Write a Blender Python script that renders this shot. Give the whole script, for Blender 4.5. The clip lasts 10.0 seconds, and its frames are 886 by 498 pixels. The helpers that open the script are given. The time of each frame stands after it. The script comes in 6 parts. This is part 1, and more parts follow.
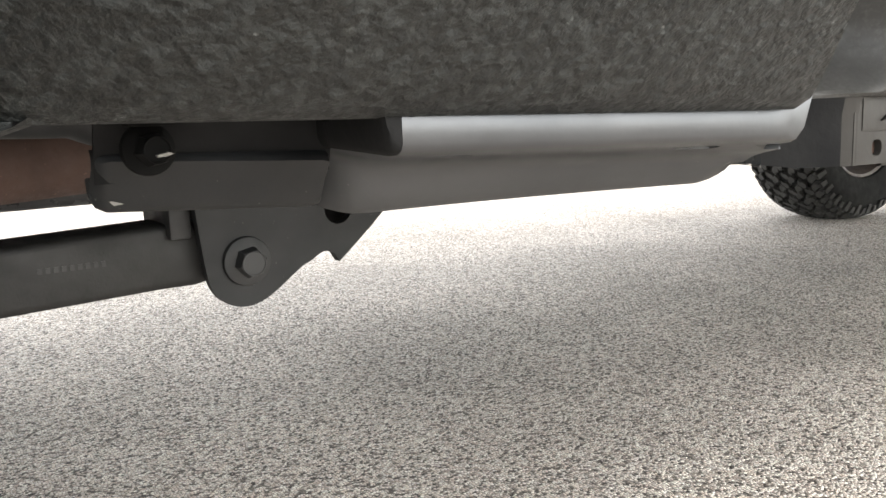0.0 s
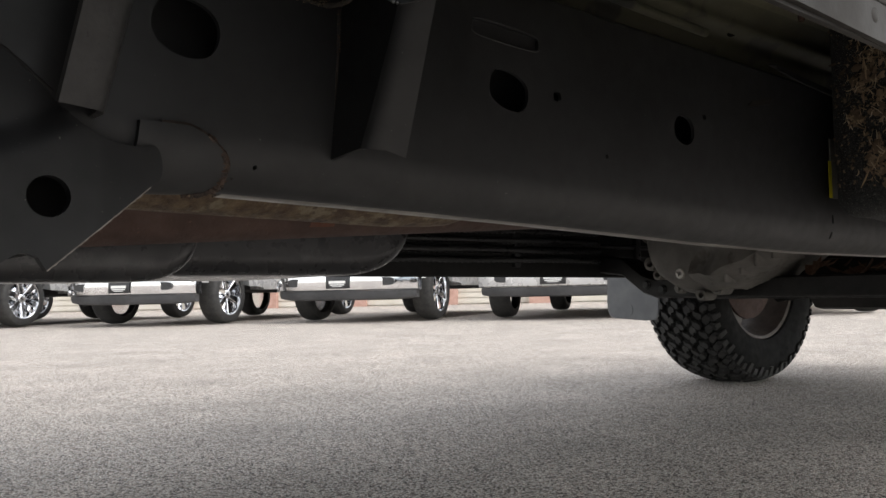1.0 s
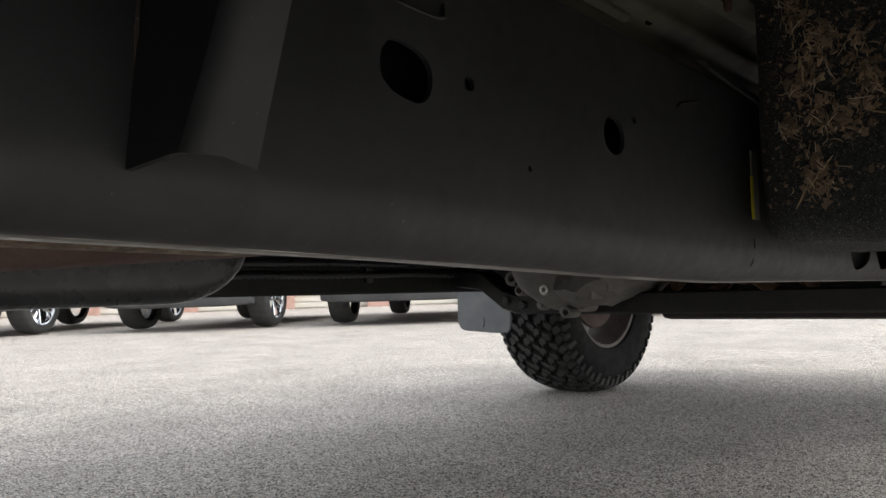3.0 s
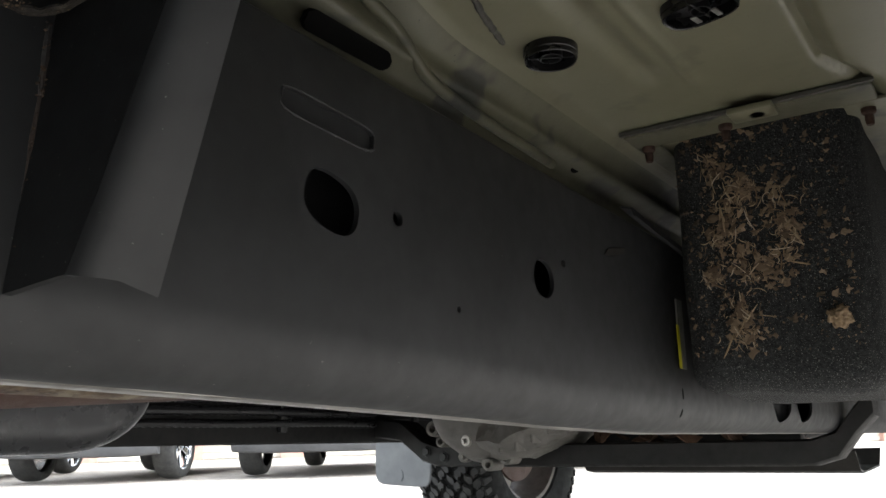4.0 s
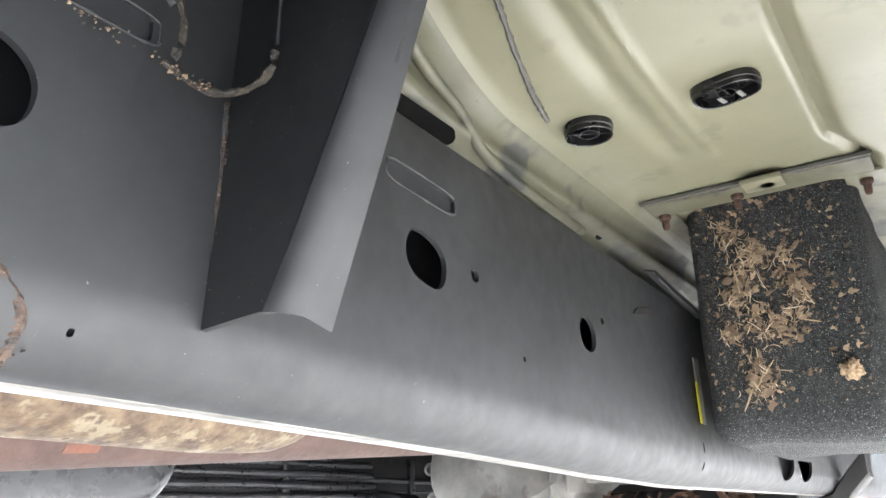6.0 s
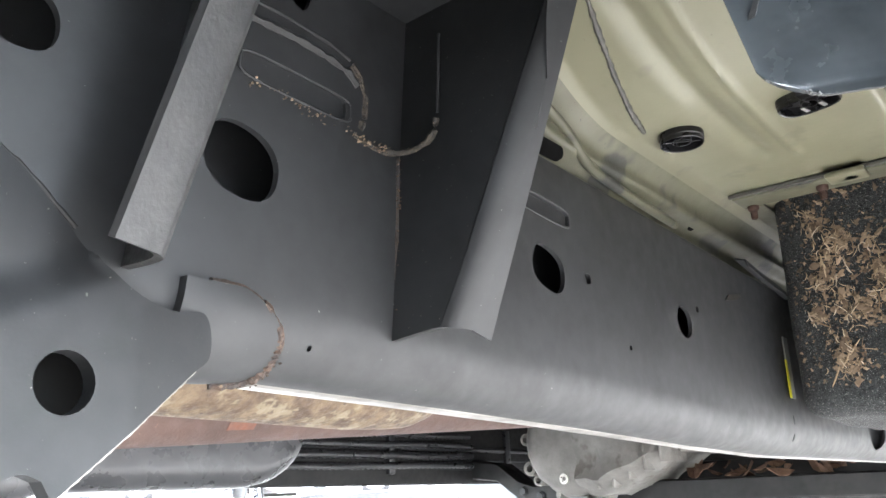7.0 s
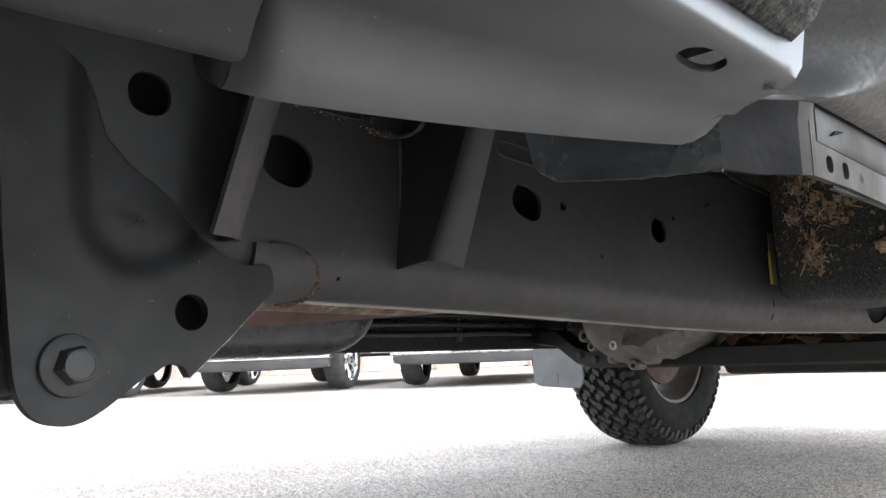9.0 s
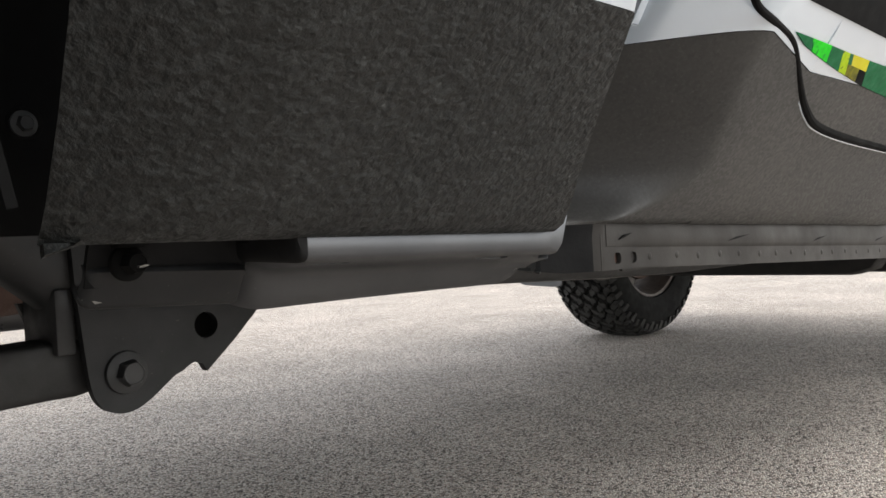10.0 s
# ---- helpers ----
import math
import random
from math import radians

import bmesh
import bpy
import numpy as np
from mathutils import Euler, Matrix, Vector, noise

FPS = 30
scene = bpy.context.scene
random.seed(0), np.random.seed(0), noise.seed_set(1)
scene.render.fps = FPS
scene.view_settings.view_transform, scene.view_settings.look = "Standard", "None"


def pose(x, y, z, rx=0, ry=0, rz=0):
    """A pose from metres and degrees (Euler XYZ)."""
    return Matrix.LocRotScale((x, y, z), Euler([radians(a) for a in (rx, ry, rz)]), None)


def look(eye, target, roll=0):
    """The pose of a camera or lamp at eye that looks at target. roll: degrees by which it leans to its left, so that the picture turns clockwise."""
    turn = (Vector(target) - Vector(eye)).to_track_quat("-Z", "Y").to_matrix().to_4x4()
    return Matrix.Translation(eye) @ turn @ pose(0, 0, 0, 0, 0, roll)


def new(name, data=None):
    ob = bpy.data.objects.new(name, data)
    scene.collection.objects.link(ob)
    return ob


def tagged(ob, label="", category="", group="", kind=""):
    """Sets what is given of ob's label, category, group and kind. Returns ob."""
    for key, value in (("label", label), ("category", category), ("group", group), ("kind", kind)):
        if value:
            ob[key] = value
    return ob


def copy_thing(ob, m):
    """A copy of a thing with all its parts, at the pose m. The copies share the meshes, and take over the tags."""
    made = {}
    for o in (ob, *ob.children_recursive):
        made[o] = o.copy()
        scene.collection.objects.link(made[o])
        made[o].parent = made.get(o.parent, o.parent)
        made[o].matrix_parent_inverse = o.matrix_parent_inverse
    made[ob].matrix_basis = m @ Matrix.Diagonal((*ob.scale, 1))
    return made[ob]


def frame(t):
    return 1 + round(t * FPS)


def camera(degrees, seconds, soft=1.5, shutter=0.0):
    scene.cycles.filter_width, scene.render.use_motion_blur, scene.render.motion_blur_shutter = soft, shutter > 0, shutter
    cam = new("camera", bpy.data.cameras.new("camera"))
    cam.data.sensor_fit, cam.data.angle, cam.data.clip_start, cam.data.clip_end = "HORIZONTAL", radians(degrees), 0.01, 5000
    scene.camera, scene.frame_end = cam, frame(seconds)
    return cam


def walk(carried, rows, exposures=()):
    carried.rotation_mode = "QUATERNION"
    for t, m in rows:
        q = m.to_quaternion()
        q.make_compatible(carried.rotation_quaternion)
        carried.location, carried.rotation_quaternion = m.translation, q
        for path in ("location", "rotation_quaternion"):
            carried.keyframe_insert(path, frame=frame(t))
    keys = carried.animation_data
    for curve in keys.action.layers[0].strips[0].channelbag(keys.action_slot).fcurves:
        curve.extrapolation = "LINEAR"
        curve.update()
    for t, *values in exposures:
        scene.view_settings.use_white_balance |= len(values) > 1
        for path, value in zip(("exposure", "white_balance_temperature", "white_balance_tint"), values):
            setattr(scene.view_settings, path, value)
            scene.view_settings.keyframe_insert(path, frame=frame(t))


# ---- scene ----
cam = camera(55.7, 10.0)
PATH = [
    (0, (0.255, 0.253, 0.466), (1.339, 1.901, 0.138), -2.1),
    (0.5, (0.323, 0.292, 0.402), (1.505, 1.903, 0.321), -1.3),
    (1, (0.392, 0.329, 0.357), (1.66, 1.872, 0.459), -1.2),
    (1.5, (0.434, 0.379, 0.362), (1.779, 1.853, 0.495), -1.3),
    (2, (0.473, 0.422, 0.382), (1.878, 1.839, 0.513), -1.2),
    (3.5, (0.507, 0.499, 0.392), (2.114, 1.679, 0.544), -1.2),
    (4, (0.522, 0.503, 0.391), (2.144, 1.587, 0.832), -1.4),
    (4.5, (0.536, 0.503, 0.375), (2.149, 1.505, 1.003), -1.6),
    (5, (0.514, 0.514, 0.356), (2.115, 1.523, 1.003), -1.6),
    (5.2, (0.508, 0.515, 0.358), (2.113, 1.522, 0.998), -1.6),
    (6.3, (0.424, 0.529, 0.371), (2.042, 1.537, 0.975), -2.8),
    (6.5, (0.403, 0.526, 0.371), (1.991, 1.58, 0.976), -2.8),
    (7, (0.367, 0.5, 0.369), (1.895, 1.664, 0.926), -2.4),
    (7.5, (0.334, 0.475, 0.365), (1.823, 1.717, 0.853), -2.5),
    (8, (0.315, 0.437, 0.37), (1.786, 1.724, 0.795), -2.3),
    (8.3, (0.307, 0.415, 0.371), (1.776, 1.714, 0.76), -2.4),
    (8.5, (0.295, 0.392, 0.371), (1.751, 1.717, 0.726), -2.3),
    (9, (0.267, 0.334, 0.377), (1.698, 1.708, 0.629), -2.2),
    (9.5, (0.221, 0.236, 0.416), (1.66, 1.622, 0.515), -2.6),
    (10, (0.171, 0.173, 0.463), (1.604, 1.567, 0.43), -3.0),
]
EXPOSURES = [(0, 2.75, 6900, 8), (0.5, 1.5, 6700, 10), (1, 1.42, 6700, 10), (2, 1.5, 6600, 9), (3.5, 1.7, 6450, 7), (4, 2.8, 6300, 6), (4.5, 5.02, 6150, 6), (5.2, 5.5, 5900, 7), (6.5, 5.43, 5950, 6), (7.5, 4.75, 5950, 8), (8.3, 4.05, 5950, 8), (9, 2.7, 6300, 9), (9.5, 1.8, 6600, 10), (10, 1.6, 6800, 10)]
walk(cam, [(t, look(eye, target, roll)) for t, eye, target, roll in PATH], EXPOSURES)

# ---- world and light ----
world = bpy.data.worlds.new("overcast_sky")
scene.world = world
world.use_nodes = True
wn, wl = world.node_tree.nodes, world.node_tree.links
sky = wn.new("ShaderNodeTexSky")
sky.sky_type, sky.sun_disc = "NISHITA", False
SUN_EL, SUN_ROT = radians(48), radians(150)
sky.sun_elevation, sky.sun_rotation = SUN_EL, SUN_ROT
pale = wn.new("ShaderNodeHueSaturation")
pale.inputs["Saturation"].default_value = 0.22
wl.new(sky.outputs[0], pale.inputs["Color"])
wl.new(pale.outputs[0], wn["Background"].inputs[0])
wn["Background"].inputs[1].default_value = 0.15
sun = new("sun", bpy.data.lights.new("sun", "SUN"))
sun.data.energy, sun.data.angle, sun.data.color = 0.7, radians(60), (1.0, 0.97, 0.92)
sun.matrix_world = pose(0, 0, 12, 35, 0, 0)
sun.rotation_euler = Vector((-math.sin(SUN_ROT) * math.cos(SUN_EL), -math.cos(SUN_ROT) * math.cos(SUN_EL), -math.sin(SUN_EL))).to_track_quat("-Z", "Y").to_euler()


# ---- materials ----
def surface(name, c1, c2, scale=8.0, rough=0.5, metal=0.0, bump=0.15, bscale=300.0, specks=None, coat=0.0, stains=None, spread=0.12, detail=6.0, depth=0.002, spec=0.5):
    """Two tones mixed by noise, optional specks (colour, scale, threshold) and stains (colour, scale, threshold), with a fine bump."""
    m = bpy.data.materials.new(name)
    m.use_nodes = True
    n, l = m.node_tree.nodes, m.node_tree.links
    b = n["Principled BSDF"]
    co = n.new("ShaderNodeTexCoord").outputs["Object"]

    def noise_tex(sc, det, ro=0.55):
        t = n.new("ShaderNodeTexNoise")
        t.inputs["Scale"].default_value, t.inputs["Detail"].default_value, t.inputs["Roughness"].default_value = sc, det, ro
        l.new(co, t.inputs["Vector"])
        return t.outputs["Fac"]

    def ramp(src, lo, hi, a=0.0, z=1.0):
        t = n.new("ShaderNodeMapRange")
        t.inputs["From Min"].default_value, t.inputs["From Max"].default_value = lo, hi
        t.inputs["To Min"].default_value, t.inputs["To Max"].default_value = a, z
        l.new(src, t.inputs["Value"])
        return t.outputs[0]

    def mix(fac, a, z):
        t = n.new("ShaderNodeMix")
        t.data_type = "RGBA"
        l.new(fac, t.inputs["Factor"])
        for k, v in ((6, a), (7, z)):
            if isinstance(v, tuple):
                t.inputs[k].default_value = (*v, 1)
            else:
                l.new(v, t.inputs[k])
        return t.outputs[2]

    col = mix(ramp(noise_tex(scale, detail), 0.35, 0.65), c1, c2)
    rgh = ramp(noise_tex(scale * 3.1, 5), 0.3, 0.7, max(0.02, rough - spread), min(1, rough + spread))
    for extra in (stains, specks):
        if extra:
            c, sc, th = extra
            col = mix(ramp(noise_tex(sc, 3, 0.6), th, th + 0.06), col, c)
    l.new(col, b.inputs["Base Color"])
    l.new(rgh, b.inputs["Roughness"])
    b.inputs["Metallic"].default_value, b.inputs["Coat Weight"].default_value, b.inputs["Specular IOR Level"].default_value = metal, coat, spec
    b.inputs["Coat Roughness"].default_value = 0.04
    if bump:
        t = n.new("ShaderNodeBump")
        t.inputs["Strength"].default_value, t.inputs["Distance"].default_value = bump, depth
        l.new(noise_tex(bscale, 4, 0.6), t.inputs["Height"])
        l.new(t.outputs[0], b.inputs["Normal"])
    return m


def ground_material():
    m = bpy.data.materials.new("exposed_aggregate")
    m.use_nodes = True
    n, l = m.node_tree.nodes, m.node_tree.links
    b = n["Principled BSDF"]
    co = n.new("ShaderNodeTexCoord").outputs["Object"]
    v = n.new("ShaderNodeTexVoronoi")
    v.inputs["Scale"].default_value = 235
    l.new(co, v.inputs["Vector"])
    grain = n.new("ShaderNodeSeparateColor")
    l.new(v.outputs["Color"], grain.inputs[0])
    r = n.new("ShaderNodeValToRGB")
    e = r.color_ramp.elements
    e[0].position, e[0].color = 0.0, (0.05, 0.042, 0.037, 1)
    e[1].position, e[1].color = 1.0, (0.93, 0.89, 0.82, 1)
    for p, c in ((0.17, (0.20, 0.172, 0.15, 1)), (0.3, (0.53, 0.44, 0.385, 1)), (0.45, (0.58, 0.54, 0.50, 1)), (0.6, (0.70, 0.60, 0.52, 1)), (0.78, (0.80, 0.74, 0.665, 1))):
        k = e.new(p)
        k.color = c
    l.new(grain.outputs[0], r.inputs[0])
    big = n.new("ShaderNodeTexNoise")
    big.inputs["Scale"].default_value, big.inputs["Detail"].default_value = 2.2, 9
    l.new(co, big.inputs["Vector"])
    rg = n.new("ShaderNodeMapRange")
    for k, q in zip(("From Min", "From Max", "To Min", "To Max"), (0.3, 0.7, 0.84, 1.12)):
        rg.inputs[k].default_value = q
    l.new(big.outputs["Fac"], rg.inputs["Value"])
    mul = n.new("ShaderNodeMix")
    mul.data_type, mul.blend_type = "RGBA", "MULTIPLY"
    mul.inputs["Factor"].default_value = 1
    l.new(r.outputs[0], mul.inputs[6])
    l.new(rg.outputs[0], mul.inputs[7])
    gaps = n.new("ShaderNodeTexVoronoi")
    gaps.feature = "DISTANCE_TO_EDGE"
    gaps.inputs["Scale"].default_value = 235
    l.new(co, gaps.inputs["Vector"])
    gr = n.new("ShaderNodeMapRange")
    for k, q in zip(("From Min", "From Max", "To Min", "To Max"), (0.02, 0.15, 0.22, 1.0)):
        gr.inputs[k].default_value = q
    l.new(gaps.outputs["Distance"], gr.inputs["Value"])
    joint = n.new("ShaderNodeMix")
    joint.data_type, joint.blend_type = "RGBA", "MULTIPLY"
    joint.inputs["Factor"].default_value = 1
    l.new(mul.outputs[2], joint.inputs[6])
    l.new(gr.outputs[0], joint.inputs[7])
    l.new(joint.outputs[2], b.inputs["Base Color"])
    b.inputs["Roughness"].default_value = 0.85
    bp = n.new("ShaderNodeBump")
    bp.inputs["Strength"].default_value, bp.inputs["Distance"].default_value, bp.invert = 0.9, 0.004, True
    l.new(v.outputs["Distance"], bp.inputs["Height"])
    l.new(bp.outputs[0], b.inputs["Normal"])
    return m


def pebbled(name, dark, mid, light, scale, share=0.1, rough=0.55, bump=0.8, dust=0.0, depth=0.0012, spec=0.35, grains=0.0):
    """Moulded plastic with a pebbled grain: rounded grains, a few of them pale, and a haze of dust."""
    m = bpy.data.materials.new(name)
    m.use_nodes = True
    n, l = m.node_tree.nodes, m.node_tree.links
    b = n["Principled BSDF"]
    co = n.new("ShaderNodeTexCoord").outputs["Object"]
    v = n.new("ShaderNodeTexVoronoi")
    v.inputs["Scale"].default_value, v.inputs["Randomness"].default_value = scale, 1.0
    l.new(co, v.inputs["Vector"])
    split = n.new("ShaderNodeSeparateColor")
    l.new(v.outputs["Color"], split.inputs[0])
    r = n.new("ShaderNodeValToRGB")
    e = r.color_ramp.elements
    e[0].position, e[0].color = 0.0, (*dark, 1)
    e[1].position, e[1].color = 1.0, (*light, 1)
    for p, c in ((0.55, dark), (0.8 - share, mid), (1 - share, mid)):
        k = e.new(p)
        k.color = (*c, 1)
    flecks = n.new("ShaderNodeTexNoise")
    flecks.inputs["Scale"].default_value, flecks.inputs["Detail"].default_value, flecks.inputs["Roughness"].default_value = scale, 3, 0.6
    l.new(co, flecks.inputs["Vector"])
    wide = n.new("ShaderNodeMapRange")
    for k, q in zip(("From Min", "From Max", "To Min", "To Max"), (0.28, 0.72, 0.0, 1.0)):
        wide.inputs[k].default_value = q
    l.new(flecks.outputs["Fac"], wide.inputs["Value"])
    blend = n.new("ShaderNodeMix")
    blend.inputs["Factor"].default_value = grains
    l.new(wide.outputs[0], blend.inputs[2])
    l.new(split.outputs[0], blend.inputs[3])
    l.new(blend.outputs[0], r.inputs[0])
    big = n.new("ShaderNodeTexNoise")
    big.inputs["Scale"].default_value, big.inputs["Detail"].default_value = 7, 6
    l.new(co, big.inputs["Vector"])
    rg = n.new("ShaderNodeMapRange")
    for k, q in zip(("From Min", "From Max", "To Min", "To Max"), (0.3, 0.75, 0.0, dust)):
        rg.inputs[k].default_value = q
    l.new(big.outputs["Fac"], rg.inputs["Value"])
    mx = n.new("ShaderNodeMix")
    mx.data_type = "RGBA"
    l.new(rg.outputs[0], mx.inputs["Factor"])
    l.new(r.outputs[0], mx.inputs[6])
    mx.inputs[7].default_value = (0.17, 0.155, 0.135, 1)
    l.new(mx.outputs[2], b.inputs["Base Color"])
    rr = n.new("ShaderNodeMapRange")
    for k, q in zip(("From Min", "From Max", "To Min", "To Max"), (0.0, 1.0, rough + 0.15, rough - 0.15)):
        rr.inputs[k].default_value = q
    l.new(split.outputs[1], rr.inputs["Value"])
    l.new(rr.outputs[0], b.inputs["Roughness"])
    b.inputs["Specular IOR Level"].default_value = spec
    fine = n.new("ShaderNodeTexNoise")
    fine.inputs["Scale"].default_value, fine.inputs["Detail"].default_value = scale * 0.75, 5
    l.new(co, fine.inputs["Vector"])
    bp = n.new("ShaderNodeBump")
    bp.inputs["Strength"].default_value, bp.inputs["Distance"].default_value = bump, depth
    l.new(fine.outputs["Fac"], bp.inputs["Height"])
    l.new(bp.outputs[0], b.inputs["Normal"])
    return m


GROUND = ground_material()
LINER = pebbled("textured_black_cladding", (0.0058, 0.0067, 0.0068), (0.0160, 0.0180, 0.0181), (0.0950, 0.1010, 0.0985), 400, 0.06, bump=0.8, dust=0.03, depth=0.0026, spec=0.30, grains=0.78)
CLAD = pebbled("dusty_black_cladding", (0.0262, 0.0264, 0.0260), (0.0335, 0.0335, 0.0328), (0.0560, 0.0555, 0.0540), 520, 0.05, bump=0.12, dust=0.20, depth=0.0008)
# Bright steel that puts edge highlights into the colour, with rust stains.
HIGHLIGHT_STEEL = surface("bright_highlight_steel", (0.24, 0.225, 0.205), (0.40, 0.38, 0.35), 30, 0.4, metal=1.0, bump=0.0, stains=((0.34, 0.24, 0.16), 14, 0.66))
BOLT_RUST = surface("dark_rusty_bolt", (0.0300, 0.0156, 0.0108), (0.0600, 0.0300, 0.0192), 120, 0.8, bump=0.5)
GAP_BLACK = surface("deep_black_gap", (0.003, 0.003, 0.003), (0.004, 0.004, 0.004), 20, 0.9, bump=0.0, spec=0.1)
PALE_CLIP = surface("grey_plastic_clip", (0.1250, 0.1250, 0.1200), (0.1600, 0.1600, 0.1500), 40, 0.5, bump=0.0)
FLANK = surface("grimy_beige_flank", (0.1155, 0.1125, 0.0749), (0.0784, 0.0770, 0.0540), 9, 0.5, bump=0.15, bscale=220, specks=((0.0350, 0.0363, 0.0302), 420, 0.68), stains=((0.0434, 0.0444, 0.0374), 13, 0.53))
CLUMP = surface("tan_mud_and_grass", (0.1606, 0.1095, 0.0657), (0.3066, 0.2263, 0.1387), 260, 0.9, bump=0.6)
PLUG = surface("glossy_black_plug", (0.006, 0.006, 0.007), (0.010, 0.010, 0.011), 20, 0.28, bump=0.05)
RIM = surface("dirty_brown_rim", (0.060, 0.047, 0.040), (0.098, 0.078, 0.066), 20, 0.55, metal=0.2, bump=0.2, bscale=200)
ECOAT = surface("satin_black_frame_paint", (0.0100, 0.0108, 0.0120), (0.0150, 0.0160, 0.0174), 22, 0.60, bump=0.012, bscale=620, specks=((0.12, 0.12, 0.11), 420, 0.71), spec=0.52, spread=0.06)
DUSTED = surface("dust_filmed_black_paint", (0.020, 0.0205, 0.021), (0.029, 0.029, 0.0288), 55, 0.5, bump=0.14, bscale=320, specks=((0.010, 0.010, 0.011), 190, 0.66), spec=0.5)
# Darker copy of ECOAT; shade on recessed bracket parts is put into its colour.
SHADED_ECOAT = surface("shade_darkened_frame_paint", (0.0056, 0.0062, 0.0070), (0.0088, 0.0095, 0.0105), 22, 0.60, bump=0.04, bscale=620, specks=((0.09, 0.09, 0.08), 420, 0.70), spec=0.36, spread=0.06)
# Matte black; shade on returns and the mount upright is put into it.
SHADE_BLACK = surface("matte_shade_black", (0.0065, 0.0066, 0.0070), (0.0105, 0.0105, 0.0108), 18, 0.8, bump=0.15, bscale=260, spec=0.12)
ECOAT_DARK = surface("dusty_black_paint", (0.0090, 0.0090, 0.0093), (0.0150, 0.0147, 0.0142), 22, 0.55, bump=0.1, bscale=420, spec=0.32)
GLOSS_ECOAT = surface("glossy_black_ecoat", (0.0085, 0.0108, 0.0125), (0.052, 0.059, 0.063), 15, 0.22, bump=0.35, bscale=26, specks=((0.09, 0.09, 0.085), 300, 0.70), depth=0.004, spec=0.75)
PRIMER = surface("beige_underbody_primer", (0.160, 0.155, 0.104), (0.132, 0.127, 0.086), 5, 0.38, bump=0.06, bscale=120, stains=((0.124, 0.118, 0.080), 19, 0.60), specks=((0.11, 0.102, 0.072), 260, 0.70), spread=0.06)
FELT = surface("flecked_black_felt", (0.0075, 0.0090, 0.0100), (0.027, 0.029, 0.030), 230, 0.95, bump=1.0, bscale=520, specks=((0.20, 0.205, 0.195), 900, 0.61), depth=0.004)
FLANGE = surface("dusty_flange_paint", (0.021, 0.0195, 0.018), (0.033, 0.0305, 0.028), 12, 0.6, bump=0.06, bscale=300, spec=0.15)
TRAY = surface("satin_grey_steel", (0.066, 0.069, 0.074), (0.094, 0.097, 0.102), 9, 0.38, metal=0.92, bump=0.03, bscale=380, spread=0.06, specks=((0.16, 0.16, 0.16), 300, 0.72))
RUST = surface("brown_rusty_steel", (0.0730, 0.0453, 0.0380), (0.1022, 0.0642, 0.0526), 26, 0.8, bump=0.5, bscale=300, specks=((0.1825, 0.1095, 0.0803), 200, 0.68))
GOLD_RUST = surface("heat_tinted_rusty_steel", (0.170, 0.124, 0.076), (0.066, 0.043, 0.029), 70, 0.62, metal=0.2, bump=0.5, bscale=110, stains=((0.21, 0.175, 0.12), 48, 0.57), specks=((0.045, 0.027, 0.018), 110, 0.63), depth=0.004)
CAST = surface("cast_aluminium", (0.1460, 0.1409, 0.1292), (0.1971, 0.1898, 0.1752), 25, 0.6, metal=0.35, bump=0.5, bscale=180, stains=((0.1168, 0.1095, 0.0949), 18, 0.6))
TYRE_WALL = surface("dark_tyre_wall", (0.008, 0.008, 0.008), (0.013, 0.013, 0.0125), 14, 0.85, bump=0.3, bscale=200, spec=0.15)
RUBBER = surface("tyre_rubber", (0.022, 0.022, 0.022), (0.04, 0.039, 0.037), 14, 0.75, bump=0.3, bscale=300)
PLASTIC = surface("black_plastic", (0.015, 0.015, 0.016), (0.025, 0.025, 0.027), 20, 0.35, bump=0.08, bscale=200)
TANK = surface("black_tank_plastic", (0.0256, 0.0263, 0.0292), (0.0401, 0.0409, 0.0438), 12, 0.3, bump=0.08, bscale=160)
FLAP = surface("grey_dusty_rubber", (0.1022, 0.1058, 0.1132), (0.1387, 0.1424, 0.1460), 12, 0.55, bump=0.15, bscale=260)
STEEL = surface("zinc_steel", (0.42, 0.42, 0.4), (0.55, 0.54, 0.5), 60, 0.35, metal=0.9, bump=0.2, bscale=300)
CHROME = surface("chrome", (0.75, 0.76, 0.78), (0.85, 0.86, 0.88), 5, 0.08, metal=1.0, bump=0.0, spread=0.03)
PAINT_DARK = surface("black_body_paint", (0.012, 0.013, 0.015), (0.016, 0.017, 0.02), 4, 0.25, coat=1.0, bump=0.0)
PAINT_TRUCK = surface("grey_metallic_body_paint", (0.55, 0.61, 0.67), (0.59, 0.65, 0.71), 3, 0.14, metal=0.35, coat=1.0, bump=0.0, spread=0.04)
SIDING = surface("cream_siding", (0.60, 0.56, 0.48), (0.66, 0.62, 0.55), 2, 0.7, bump=0.1)
PAINT_WHITE = surface("white_body_paint", (0.78, 0.78, 0.78), (0.82, 0.82, 0.82), 3, 0.3, coat=1.0, bump=0.0)
PAINT_SILVER = surface("silver_body_paint", (0.55, 0.55, 0.55), (0.62, 0.62, 0.62), 3, 0.3, metal=0.4, coat=1.0, bump=0.0)
GREY_PLASTIC = surface("grey_bumper_plastic", (0.042, 0.042, 0.044), (0.058, 0.058, 0.060), 6, 0.55, bump=0.1)
GLASS = surface("dark_glass", (0.02, 0.022, 0.025), (0.03, 0.032, 0.035), 2, 0.05, bump=0.0, spread=0.02)
WHITE = surface("white_print", (0.75, 0.75, 0.73), (0.82, 0.82, 0.8), 30, 0.6, bump=0.0)
